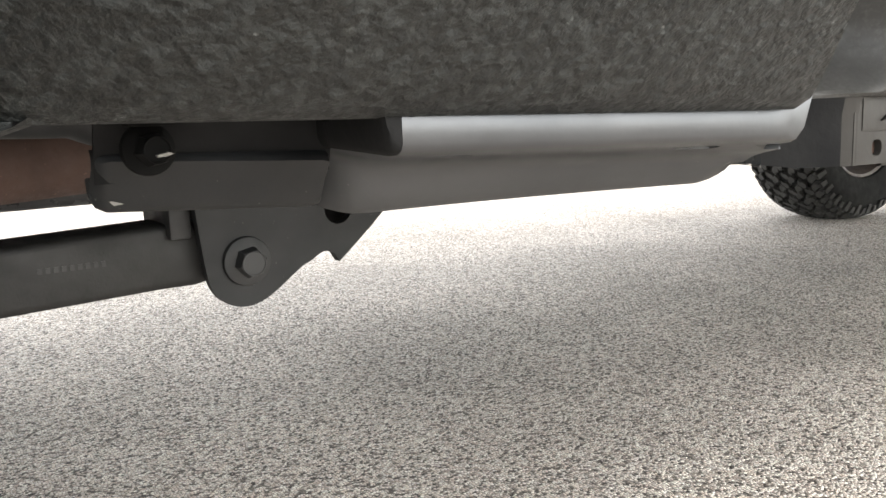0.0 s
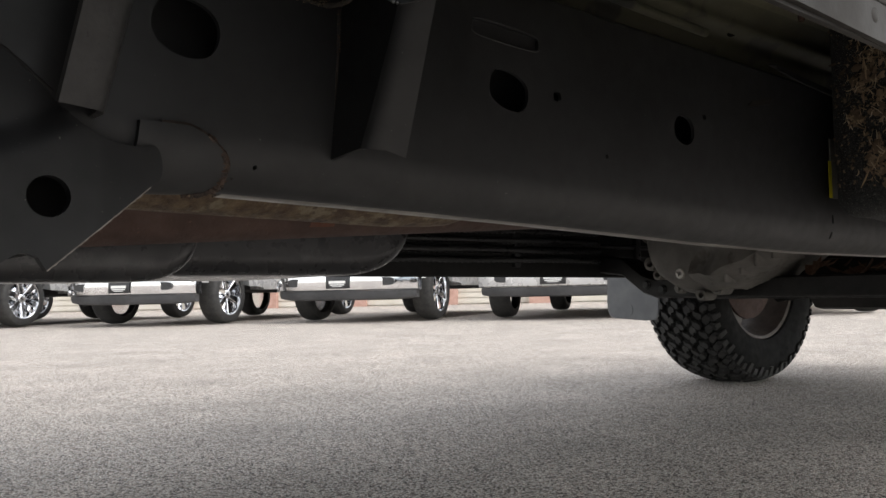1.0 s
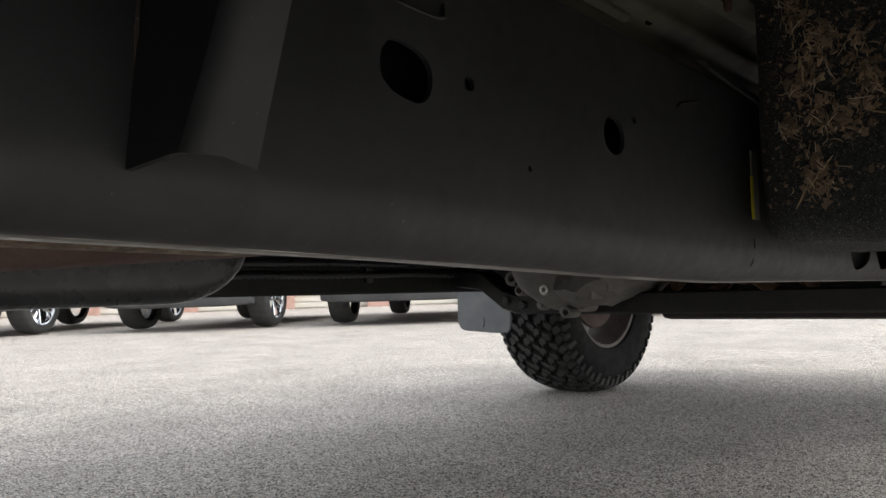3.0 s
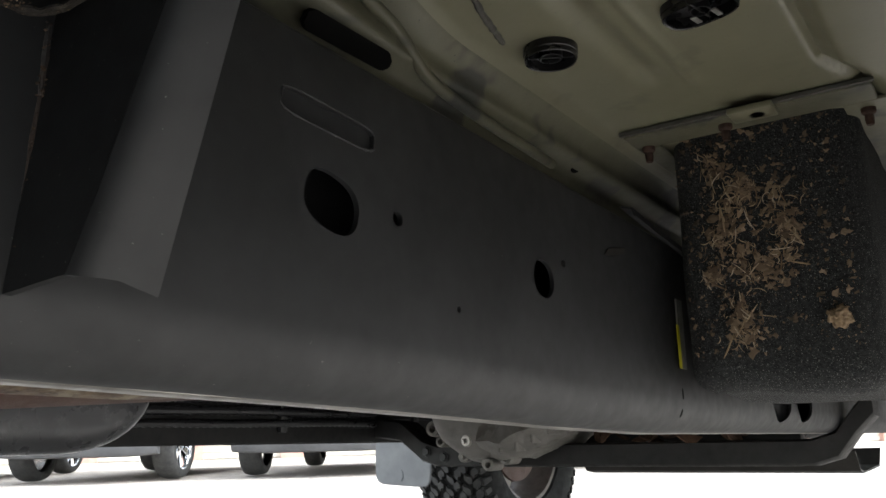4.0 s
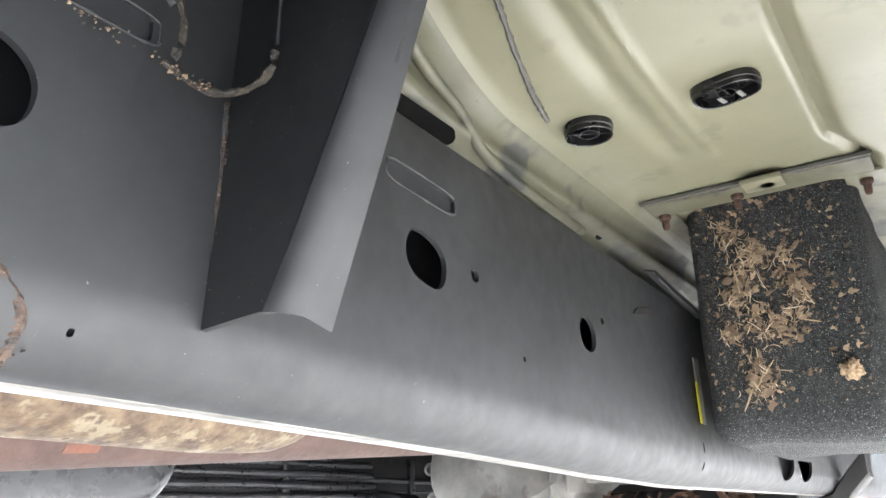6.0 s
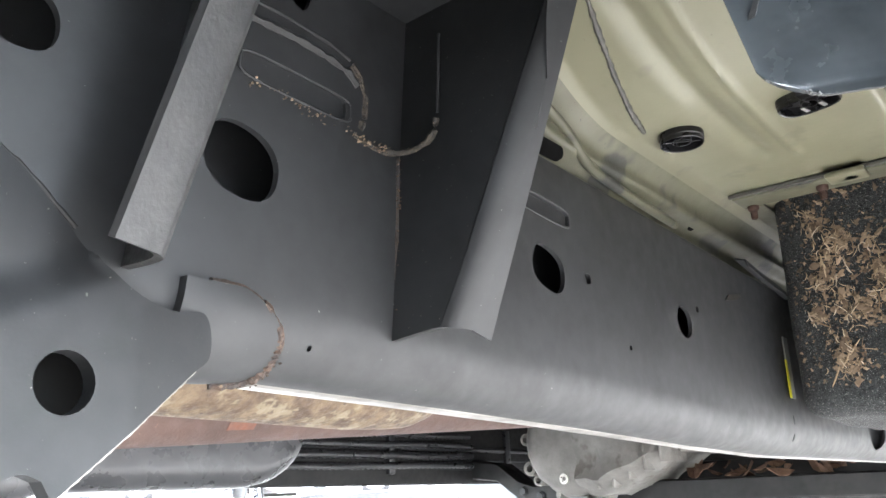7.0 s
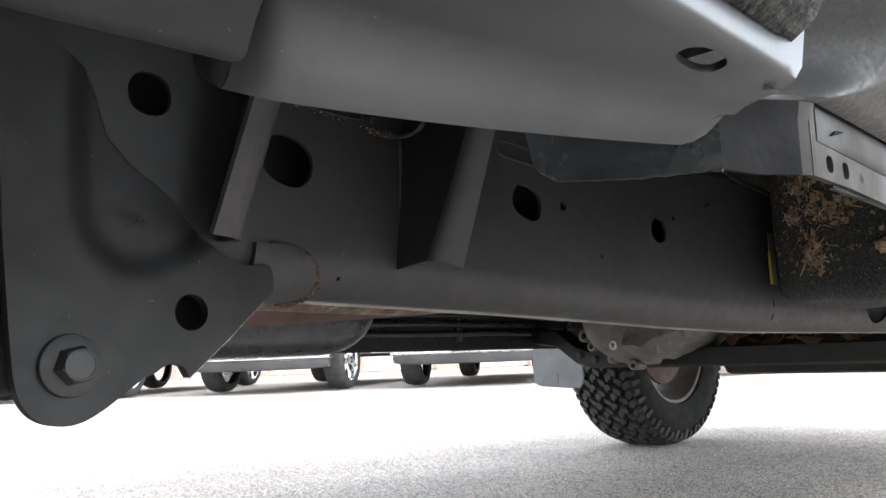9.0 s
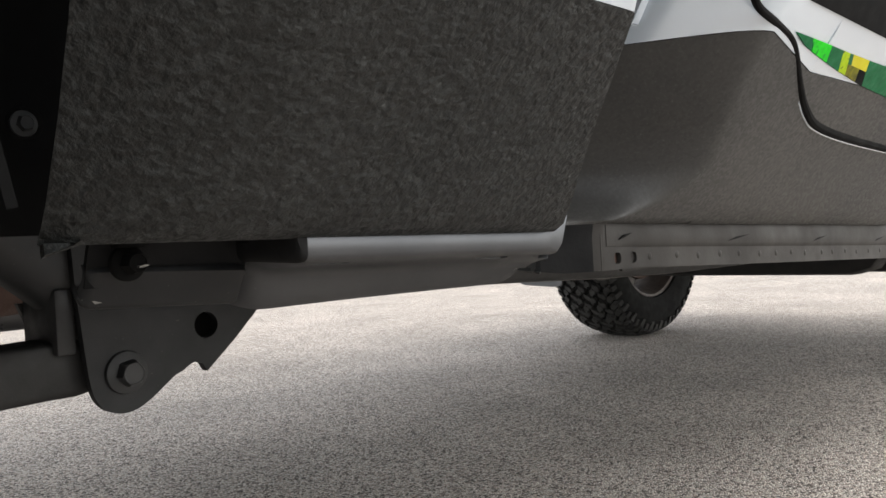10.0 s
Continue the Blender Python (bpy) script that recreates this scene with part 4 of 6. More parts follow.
pts = [(0.5805, 0.4375), (0.5805, 0.4670), (0.62, 0.4670)] + [(x, 0.4655 - 0.03 * (x - 0.6)) for x in (0.66, 2.7)] + [(x, 0.4375 - 0.043 * (min(x, 1.3) - 0.6) - 0.025 * max(0, x - 1.3)) for x in (2.7, 1.3, 0.8)] + [(0.62, 0.437)]
prism(flange, spread_xz(pts, 0.4446), (0, 0.003, 0))
flange = cut(flange, [cutter(o, 0.43, 0.03) for o in (oval(0.5978, 0.4440, 0.0037, 0.0034), oval(0.6150, 0.4436, 0.0037, 0.0034))])
pinch = part("pinch_flange", flange, FLANGE, truck, "dusty pinch flange with drain holes", angle=30)
for x in (0.5978, 0.6150):
    bm = bmesh.new()
    lathe(bm, [(0.0, 0.0), (0.0055, 0.0), (0.0055, -0.001)], Matrix.Translation((x, 0.4479, 0.4438)) @ Matrix.Rotation(radians(90), 4, "X"), 16)
    part("drain_hole", bm, BOLT_RUST, pinch, "rusty drain hole")


def flange_z(x, up):
    return 0.4375 - 0.043 * (min(x, 1.3) - 0.6) - 0.025 * max(0, x - 1.3) + up


def rise(x):
    q = min(1.0, max(0.0, (x - 0.586) / 0.045))
    return q * q * (3 - 2 * q)


# pressed step, spot-weld dimples and louvre slits of the flange
bm = bmesh.new()
steps = [0.586 + 0.006 * k for k in range(9)] + [0.65 + 0.02 * k for k in range(58)]
loft(bm, [[(x, 0.4443, flange_z(x, 0.0132)), (x, 0.4442 - 0.0006 * rise(x), flange_z(x, 0.0142)), (x, 0.4442 - 0.0012 * rise(x), flange_z(x, 0.0165)), (x, 0.4442 - 0.0014 * rise(x), flange_z(x, 0.0215)), (x, 0.4442, flange_z(x, 0.0262) + 0.012 * (x - 0.6))] for x in steps], caps=False)
part("pressed_step", shell_in(bm, 0.0006, (0, -1, 0)), FLANGE, pinch, angle=50)
rng = random.Random(31)
for k in range(16):
    x = 0.638 + 0.031 * k + rng.uniform(-0.004, 0.004)
    bm = bmesh.new()
    lathe(bm, [(0.0, 0.0007), (0.0012, 0.0006), (0.0022, 0.0002), (0.0028, -0.0002)], Matrix.Translation((x, 0.4446, flange_z(x, 0.0078 + rng.uniform(-0.0006, 0.0006)))) @ Matrix.Rotation(radians(90), 4, "X"), 14)
    part("spot_weld", bm, FLANGE, pinch)
for x, L in ((0.605, 0.007), (0.757, 0.018), (0.913, 0.016), (1.07, 0.016)):
    bm = bmesh.new()
    z = flange_z(x, 0.0195)
    prism(bm, [(x - L, 0.4427, z - 0.0018), (x - L * 0.3, 0.4427, z + 0.0008), (x + L, 0.4427, z + 0.0018), (x + L * 0.2, 0.4427, z + 0.0001), (x - L * 0.4, 0.4427, z - 0.0010)], (0, 0.0012, 0))
    part("louvre_slit", bm, GAP_BLACK, pinch, "thin black slit", smooth=False)
# cab sides
SIDE_LOW = [(0.4425, 0.4645), (0.438, 0.4665), (0.425, 0.477), (0.405, 0.4975), (0.385, 0.519), (0.360, 0.5475)]
SIDE_UP = [(0.360, 0.548), (0.345, 0.566), (0.318, 0.61), (0.292, 0.70), (0.272, 0.82), (0.262, 1.0), (0.28, 1.12), (0.45, 1.68), (0.60, 1.84), (1.26, 1.88)]
def outer_y(z):
    prof = [(0.436, 0.4445), (0.4645, 0.4445)] + [(z2, y2) for y2, z2 in SIDE_LOW[1:] + SIDE_UP[1:]]
    for (za, ya), (zb, yb) in zip(prof, prof[1:]):
        if za <= z <= zb:
            return ya + (yb - ya) * (z - za) / (zb - za)
    return prof[-1][1]


BENDS = [(0.4375, 0.583), (0.4649, 0.583), (0.4665, 0.588), (0.4705, 0.600), (0.477, 0.614), (0.4975, 0.630), (0.519, 0.612), (0.5475, 0.592), (0.60, 0.588), (1.0, 0.588)]


def corner_bend(z):
    """Where the rounded cab corner runs into the straight side."""
    for (za, xa), (zb, xb) in zip(BENDS, BENDS[1:]):
        if za <= z <= zb:
            return xa + (xb - xa) * (z - za) / (zb - za)
    return BENDS[-1][1]


def corner_row(z):
    """The rounded rear lower corner of the cab, from its inner edge out to the side."""
    o, i = outer_y(z), 0.5415 + 0.2 * (z - 0.446)
    k = max(0.0, 1 - (z - 0.438) / 0.06)
    i -= 0.0075 * max(0.0, 1 - (z - 0.4375) / 0.010) ** 2
    x0, t, xb = 0.545, 0.0085 * k, corner_bend(z)
    g = min(1.0, max(0.0, (z - 0.4649) / 0.034))
    g = g * (2 - g)
    b = 0.020 + (min(0.105, (i - o) * 0.80) - 0.020) * g
    row = [(x0 - 0.001, i + 0.004, z + 0.002 + t), (x0, i, z + t), (x0 + 0.003 * k, i + (o + b - i) * 0.5, z + t * 0.5), (x0 + 0.004 * k, o + b, z + t * 0.2)]
    p0, p1, p2 = Vector((x0 + 0.004 * k, o + b)), Vector((xb - 0.004 * (1 - g), o)), Vector((xb + 0.016 * g, o))
    q0 = p1.lerp(p0, 0.24 + 0.06 * g)
    row.append((*p0.lerp(q0, 0.5), z))
    for n in range(8):
        f = n / 7
        c = q0.lerp(p1, f).lerp(p1.lerp(p2, f), f)
        row.append((c.x, c.y, z))
    if z > 0.46495:
        row.append((0.68, o, z - 0.0024 * (z < 0.49)))
    return row


def paint_line(row):
    """The seam between cladding and paint rises towards the corner."""
    out = []
    for x, y, z in row:
        f = min(1.0, max(0.0, (0.66 - x) / 0.045))
        out.append((x, y - 0.0095 * f, z + 0.0115 * f))
    return out


ZC = [0.4375, 0.439, 0.441, 0.4435, 0.4465, 0.45, 0.458, 0.4649, 0.4685, 0.473, 0.48, 0.50, 0.52, 0.5475]
bm = bmesh.new()
loft(bm, [corner_row(z)[:4] for z in ZC + [0.56, 0.60, 0.66]])
close_panel = part("rear_closing_panel", shell_in(bm, 0.0008, (-1, -0.2, 0)), GLOSS_ECOAT, truck, "glossy black closing panel at the cab corner", angle=50)
bm = bmesh.new()
loft(bm, [corner_row(z)[3:] for z in (0.4650, 0.4665, 0.4685, 0.4705, 0.473, 0.476, 0.480, 0.486, 0.4975, 0.519, 0.538)] + [paint_line(corner_row(0.5475)[3:])])
part("corner_cladding", shell_in(bm, 0.002, (-1, -1, 0)), CLAD, truck, "dusty black rounded cladding at the cab corner", angle=60)
bm = bmesh.new()
loft(bm, [paint_line(corner_row(0.548)[3:])] + [corner_row(z)[3:] for z in (0.575, 0.61, 0.70, 0.82, 1.0, 1.12, 1.68)])
part("corner_panel", shell_in(bm, 0.002, (-1, -1, 0)), PAINT_TRUCK, truck, "glossy grey painted cab corner", angle=60)
# The shade on this return is painted in as a separate black strip.
bm = bmesh.new()
loft(bm, [corner_row(z)[3:8] for z in (0.4375, 0.442, 0.45, 0.458, 0.4649)])
part("corner_return", shell_in(bm, 0.002, (-1, -1, 0)), SHADE_BLACK, truck, "return of the cab corner, darkened for shade", angle=60)
bm = bmesh.new()
loft(bm, [corner_row(z)[7:] for z in (0.4375, 0.442, 0.45, 0.458, 0.4649)])
part("corner_flange", shell_in(bm, 0.002, (-1, -1, 0)), FLANGE, truck, "dusty dark metal corner under the cladding", angle=60)
# chipped lower edge and two scrapes of the closing panel
low = [Vector(p) + Vector((-0.0006, 0, -0.0004)) for p in corner_row(0.4375)[:4]]
bm = bmesh.new()
rng = random.Random(4)
fine = [low[k].lerp(low[k + 1], q / 14) for k in range(3) for q in range(14)] + [low[-1]]
tube(bm, fine, [rng.choice((0.00008, 0.00012, 0.0003, 0.0006)) for _ in fine], 6)
part("chipped_edge", bm, DUSTED, close_panel, "pale chipped paint along the lower edge")
for pts in ([(0.5458, 0.4690), (0.5447, 0.4715), (0.5415, 0.4790), (0.5395, 0.4850), (0.5408, 0.4780), (0.5440, 0.4695)], [(0.514, 0.4605), (0.5125, 0.4618), (0.5105, 0.4612), (0.5122, 0.4600)]):
    bm = bmesh.new()
    prism(bm, [(0.5446, y, z) for y, z in pts], (0.0016, 0, 0))
    part("scrape", bm, DUSTED, close_panel, "pale scrape", smooth=False)
for y, z in ((0.526, 0.458), (0.492, 0.4535)):
    bm = bmesh.new()
    lathe(bm, [(0.0, 0.0004), (0.0012, 0.00035), (0.002, 0.00015), (0.0027, 0)], Matrix.Translation((0.5465 if y > 0.51 else 0.5505, y, z)) @ Matrix.Rotation(radians(-90), 4, "Y"), 24)
    part("pressed_dimple", bm, GLOSS_ECOAT, close_panel)


for flip in (False, True):
    bm = bmesh.new()
    loft(bm, [[(x, y, z - 0.03 * (x - 0.6) * (z < 0.49)) for y, z in SIDE_LOW] for x in (0.60 if flip else 0.68, 0.8, 1.2, 2.0, 2.75)])
    shell_in(bm, 0.004, (0, -1, -0.3))
    if flip:
        mirrored(bm)
    part("rocker_cladding", bm, CLAD, truck, "dusty textured black rocker cladding", angle=50)
    bm = bmesh.new()
    loft(bm, [[(x, y, z) for y, z in SIDE_UP] for x in (0.60 if flip else 0.68, 1.2, 2.0, 2.75)])
    shell_in(bm, 0.004, (0, -1, -0.3))
    if flip:
        mirrored(bm)
    part("cab_side", bm, PAINT_TRUCK, truck, "glossy grey painted cab side", angle=50)
    bm = bmesh.new()
    loft(bm, [[(x, y, z) for y, z in ((0.279, 1.16), (0.42, 1.62))] for x in (0.75, 1.6)])
    shell(bm, 0.004)
    for v in bm.verts:
        v.co.y -= 0.016
    if flip:
        mirrored(bm)
    part("side_window", bm, GLASS, truck, "dark tinted side window")
# rear and front closing of the cab, and the tunnel sheet above the drivetrain
for x in (0.55, 2.74):
    bm = bmesh.new()
    inset = 0.054 if x < 1 else 0.0
    prism(bm, [(x, min(MID, y + inset), z) for y, z in SIDE_UP[1:]] + [(x, max(MID, 2 * MID - y - inset), z) for y, z in SIDE_UP[1:][::-1]][1:], (0.006, 0, 0))
    part("cab_end_wall", bm, PAINT_TRUCK, truck, smooth=False)
bm = bmesh.new()
loft(bm, [[(x, 0.80, 0.5845), (x, 0.86, 0.60), (x, 0.98, 0.66), (x, 1.1, 0.70), (x, 1.42, 0.70), (x, 1.54, 0.66), (x, 1.66, 0.60), (x, 2.08, 0.60)] for x in (0.70, 2.75)])
part("floor_tunnel", shell(bm, 0.002), ECOAT_DARK, truck, "dark floor tunnel over the drivetrain", angle=60)

# dark block added in the gap between cab and bed to keep light out
bm = bmesh.new()
box(bm, 0.488, 0.556, 0.56, 1.96, 0.616, 0.70, 0.006)
part("gap_blocker", bm, ECOAT_DARK, truck, "dark block added between cab and bed to keep light out")

# door gap, coloured bands
bm = bmesh.new()


def side_y(z):
    prof = sorted(((z2, y2) for y2, z2 in SIDE_LOW + SIDE_UP[1:]))
    for (za, ya), (zb, yb) in zip(prof, prof[1:]):
        if za <= z <= zb:
            return ya + (yb - ya) * (z - za) / (zb - za)
    return prof[-1][1]


GAP = [(0.552, 0.64), (0.556, 0.60), (0.562, 0.576), (0.575, 0.567), (0.604, 0.564), (0.634, 0.560), (0.654, 0.553), (0.672, 0.545), (0.713, 0.530), (0.757, 0.521), (0.915, 0.515), (1.5, 0.50)]
for _ in range(3):
    GAP = [GAP[0]] + [(p[0] * (1 - f) + q[0] * f, p[1] * (1 - f) + q[1] * f) for p, q in zip(GAP, GAP[1:]) for f in (0.25, 0.75)] + [GAP[-1]]
tube(bm, [(x, side_y(z) + 0.0016, z) for x, z in GAP], [0.0021 + 0.0012 * min(1.0, max(0.0, (x - 0.66) / 0.06)) for x, z in GAP], 10)
part("door_seal", bm, GAP_BLACK, truck, "black gap round the rear door")
# Thin light bead put in as the highlight along the gap's lower edge.
bm = bmesh.new()
low_edge = [(x, z - 0.0032) for x, z in GAP if x > 0.69]
tube(bm, [(x, side_y(z) + 0.0004, z) for x, z in low_edge], 0.0007, 8)
part("gap_highlight", bm, PAINT_TRUCK, truck, "light bead for the highlight under the door gap")
# Matte black patch painted in for a dark reflection on the door.
bm = bmesh.new()
loft(bm, [[(x, side_y(z) - 0.0015, z) for z in (0.5755 - 0.02 * (x - 0.634), 0.60, 0.64, 0.70)] for x in (0.628, 0.64, 0.9, 1.4)])
part("door_reflection", shell_in(bm, 0.001, (0, -1, 0)), GAP_BLACK, truck, "black patch for a dark reflection in the door paint", angle=50)
DOOR_BANDS = [(DARK_GREEN, [(0.630, 0.5618), (0.654, 0.5616), (0.662, 0.5565), (0.650, 0.5578)]), (GREEN, [(0.654, 0.5616), (0.684, 0.5612), (0.691, 0.5535), (0.664, 0.5562)]), (DARK_GREEN, [(0.684, 0.5612), (0.704, 0.5608), (0.716, 0.5512), (0.691, 0.5535)]),
         (LIME, [(0.704, 0.5608), (0.716, 0.5606), (0.730, 0.5502), (0.716, 0.5512)]), (YELLOW, [(0.722, 0.5606), (0.752, 0.5602), (0.7585, 0.5545), (0.729, 0.5556)]), (DARK_GREEN, [(0.716, 0.5606), (0.722, 0.5606), (0.729, 0.5556), (0.723, 0.5556)]),
         (OLIVE, [(0.723, 0.5556), (0.745, 0.5550), (0.752, 0.5485), (0.730, 0.5502)]), (GAP_BLACK, [(0.745, 0.5550), (0.7585, 0.5545), (0.768, 0.5474), (0.752, 0.5485)]),
         (DARK_GREEN, [(0.752, 0.5602), (0.81, 0.5600), (0.845, 0.5440), (0.768, 0.5474)])]
for mat_d, corners in DOOR_BANDS:
    bm = bmesh.new()
    prism(bm, [(x, side_y(z) - 0.0006, z) for x, z in corners], (0, -0.0006, 0))
    part("door_band", bm, mat_d, truck, "green and yellow band on the door", smooth=False)

# ---- bed ----
def arch_x(z):
    circle = -0.29 + math.sqrt(max(0.0, 0.552 ** 2 - (z - 0.40) ** 2))
    return min(circle, 0.286 - 0.33 * (z - 0.466)) if z < 0.58 else circle


BED_LOW = [(0.437, 0.4668), (0.4255, 0.4660), (0.4195, 0.4665), (0.4125, 0.4695), (0.404, 0.4775), (0.382, 0.5), (0.360, 0.522), (0.3395, 0.543)]
BED_UP = [(0.3395, 0.5435), (0.330, 0.556), (0.315, 0.60), (0.29, 0.66), (0.27, 0.75), (0.258, 0.85), (0.256, 0.94)]
BED_TOP = [(0.256, 0.9405), (0.258, 1.1), (0.262, 1.30), (0.28, 1.36), (0.31, 1.365)]


def front_x(z):
    return 0.5055 - 0.66 * (min(z, 0.58) - 0.463) + 0.8 * min(max(0.0, z - 0.59), 0.1)


for flip in (False, True):
    bm = bmesh.new()
    n = 30
    rows = []
    for k in range(n + 1):
        f = k / n
        turn_in = 0.026 * max(0.0, 1 - f / 0.30) ** 2
        rows.append([(arch_x(z) + 0.011 * (1 - f) + (front_x(z) - arch_x(z)) * f, y + turn_in * min(1.0, (0.437 - y) / 0.02), z - 0.0045 * f * max(0, 1 - (z - 0.466) / 0.03)) for y, z in BED_LOW])
    rows.append([(front_x(z) + 0.0015, y + 0.002, z - 0.0045 * max(0, 1 - (z - 0.466) / 0.03)) for y, z in BED_LOW])
    rows.append([(front_x(z) + 0.001, y + 0.012, z - 0.0045 * max(0, 1 - (z - 0.466) / 0.03)) for y, z in BED_LOW])
    loft(bm, rows)
    shell_in(bm, 0.004, (0, -1, -0.3))
    if flip:
        mirrored(bm)
    part("bed_lower_cladding", bm, LINER, truck, "rough textured black cladding on the bed side", angle=60)
    bm = bmesh.new()
    loft(bm, [[(arch_x(z) + (front_x(z) - arch_x(z)) * f, y, z) for y, z in BED_UP] for f in (0, 0.25, 0.5, 0.75, 1)])
    shell_in(bm, 0.004, (0, -1, -0.3))
    if flip:
        mirrored(bm)
    part("bed_side", bm, PAINT_TRUCK, truck, "glossy grey painted bed side", angle=50)
    bm = bmesh.new()
    loft(bm, [[(x, y, z) for y, z in BED_TOP] for x in (-1.35, -0.29, 0.508)])
    shell_in(bm, 0.004, (0, -1, -0.3))
    if flip:
        mirrored(bm)
    part("bed_rail_panel", bm, PAINT_TRUCK, truck, "upper bed side panel", angle=50)
    bm = bmesh.new()
    loft(bm, [[(-0.58 - math.sqrt(max(0, 0.552 ** 2 - (z - 0.4) ** 2)) * (1 - f) - 0.77 * f + 0.29 * (1 - f), y, z) for y, z in BED_LOW[3:] + BED_UP] for f in (0, 0.5, 1)])
    shell_in(bm, 0.004, (0, -1, -0.3))
    if flip:
        mirrored(bm)
    part("bed_rear_quarter", bm, PAINT_TRUCK, truck, "bed side behind the wheel", angle=50)
    # wheel liner
    bm = bmesh.new()
    rows = []
    for k in range(25):
        a = radians(8 + 159 * k / 24)
        rows.append([(-0.29 + 0.545 * math.cos(a), y, 0.40 + 0.545 * math.sin(a)) for y in (0.40, 0.5, 0.62, 0.745)])
    loft(bm, rows)
    shell(bm, 0.003)
    if flip:
        mirrored(bm)
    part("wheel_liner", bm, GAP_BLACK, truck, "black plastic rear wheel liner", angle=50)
bm = bmesh.new()
box(bm, -1.35, 0.485, 0.31, 2.21, 0.81, 0.84)
part("bed_floor", bm, ECOAT_DARK, truck, "dark underside of the bed floor", smooth=False)
for x in (-1.35, 0.485):
    bm = bmesh.new()
    box(bm, x, x + 0.03, 0.30, 2.22, 0.60, 1.33)
    part("bed_end_wall", bm, PAINT_TRUCK, truck, smooth=False)

# bed support tray with slots
bm = bmesh.new()
rows = []
for f in [0.0, 0.008, 0.018, 0.030, 0.045, 0.062, 0.082] + [k / 24 for k in range(3, 25)]:
    x = 0.352 + 0.155 * f
    curl = max(0.0, 1 - f / 0.11) ** 2
    yl = 0.484 - 0.012 * f - 0.028 * f * f
    zl = 0.4345 + 0.0025 * f
    s = -0.0045 * f
    up = 0.0 if f < 0.915 else ((f - 0.915) / 0.085) ** 1.4
    lift = 0.003 * up
    row = [(x + 0.010 * up, 0.4235, 0.4680 + s + 0.0125 * up), (x + 0.010 * up, 0.4212, 0.4668 + s + 0.0120 * up), (x + 0.008 * up, 0.4203, 0.4645 + s + 0.0090 * up), (x + 0.003 * up, 0.4203, 0.4585 + s + 0.002 * up), (x, 0.4212, 0.4567 + s), (x, 0.4232, 0.4556 + s), (x, 0.4275, 0.4549 + s)]
    row += [(x - 0.002 * up, yl - 0.0185, 0.4534 + s), (x - 0.003 * up, yl - 0.0130, 0.4522 + s), (x - 0.004 * up, yl - 0.0090, 0.4500 + s * 0.8), (x - 0.005 * up, yl - 0.0060, 0.4466 + s * 0.5), (x - 0.006 * up, yl - 0.0035, 0.4420 + lift), (x - 0.007 * up, yl, zl + 0.0015 + lift), (x - 0.007 * up, yl + 0.0025, zl + lift), (x - 0.007 * up, yl + 0.0075, zl + 0.003 + lift), (x - 0.006 * up, yl + 0.009, 0.452)]
    deep = [min(1, max(0, (py - 0.42) / (yl - 0.42))) for px, py, pz in row]
    rows.append([(px + 0.013 * (1 - f) ** 3 * d + 0.003 * curl * (1 - d), py + 0.009 * curl * d, pz + 0.004 * curl * d) for (px, py, pz), d in zip(row, deep)])
turned = [[(px - dx, py, max(pz, 0.4690) if dx > 0.004 else pz + dz) for px, py, pz in rows[0]] for dx, dz in ((0.0052, 0.0), (0.0040, 0.0042), (0.0028, 0.0016), (0.0014, 0.0004), (0.0002, 0.0))]
loft(bm, rows)
shell_in(bm, 0.0022, (0, -1, -1))
slots = []
for sx in (0.372, 0.468):
    c = bmesh.new()
    prism(c, [(x, y, 0.446) for x, y in oval(sx, 0.4305, 0.0098, 0.0046, 24)], (0, 0, 0.0125 if sx < 0.4 else 0.0095))
    slots.append(c)
bm = cut(bm, slots)
tray = part("bed_support_tray", bm, TRAY, truck, "grey formed steel bed support with slotted holes", angle=40)
for sx in (0.372, 0.468):
    bm = bmesh.new()
    lathe(bm, [(0.0, 0.004), (0.0035, 0.004), (0.0045, 0.002), (0.0075, 0.001), (0.008, 0.0)], Matrix.Translation((sx + 0.004, 0.4325, 0.4612)) @ Matrix.Rotation(radians(180), 4, "X"), 20)
    part("rivet", bm, ECOAT, tray)
# Turned-up end of the grey tray; its shade is put into a black colour.
bm = bmesh.new()
loft(bm, turned)
part("end_return", shell_in(bm, 0.0016, (-1, 0, -1)), SHADE_BLACK, tray, "turned-up end, darkened for shade", angle=50)
# Black sheet added above the tray to block light through the slots.
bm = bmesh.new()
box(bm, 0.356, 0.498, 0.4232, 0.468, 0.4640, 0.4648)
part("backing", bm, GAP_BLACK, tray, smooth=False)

# black panel added behind the cladding to darken the recess, with a bolt and washer
bm = bmesh.new()
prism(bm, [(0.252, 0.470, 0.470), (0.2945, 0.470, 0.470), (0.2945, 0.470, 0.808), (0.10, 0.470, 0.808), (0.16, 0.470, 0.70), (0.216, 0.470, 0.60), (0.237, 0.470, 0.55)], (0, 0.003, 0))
wheelhouse = part("recess_panel", bm, GAP_BLACK, truck, "black panel added to darken the wheelhouse")
bm = bmesh.new()
lathe(bm, [(0.0, 0.0005), (0.0055, 0.0005), (0.0062, 0.0)], Matrix.Translation((0.2775, 0.4698, 0.508)) @ Matrix.Rotation(radians(90), 4, "X"), 24)
part("washer", bm, GAP_BLACK, wheelhouse)
bolt(0.2768, 0.4695, 0.5077, 0.0028, 0.004, wheelhouse, material=ECOAT)

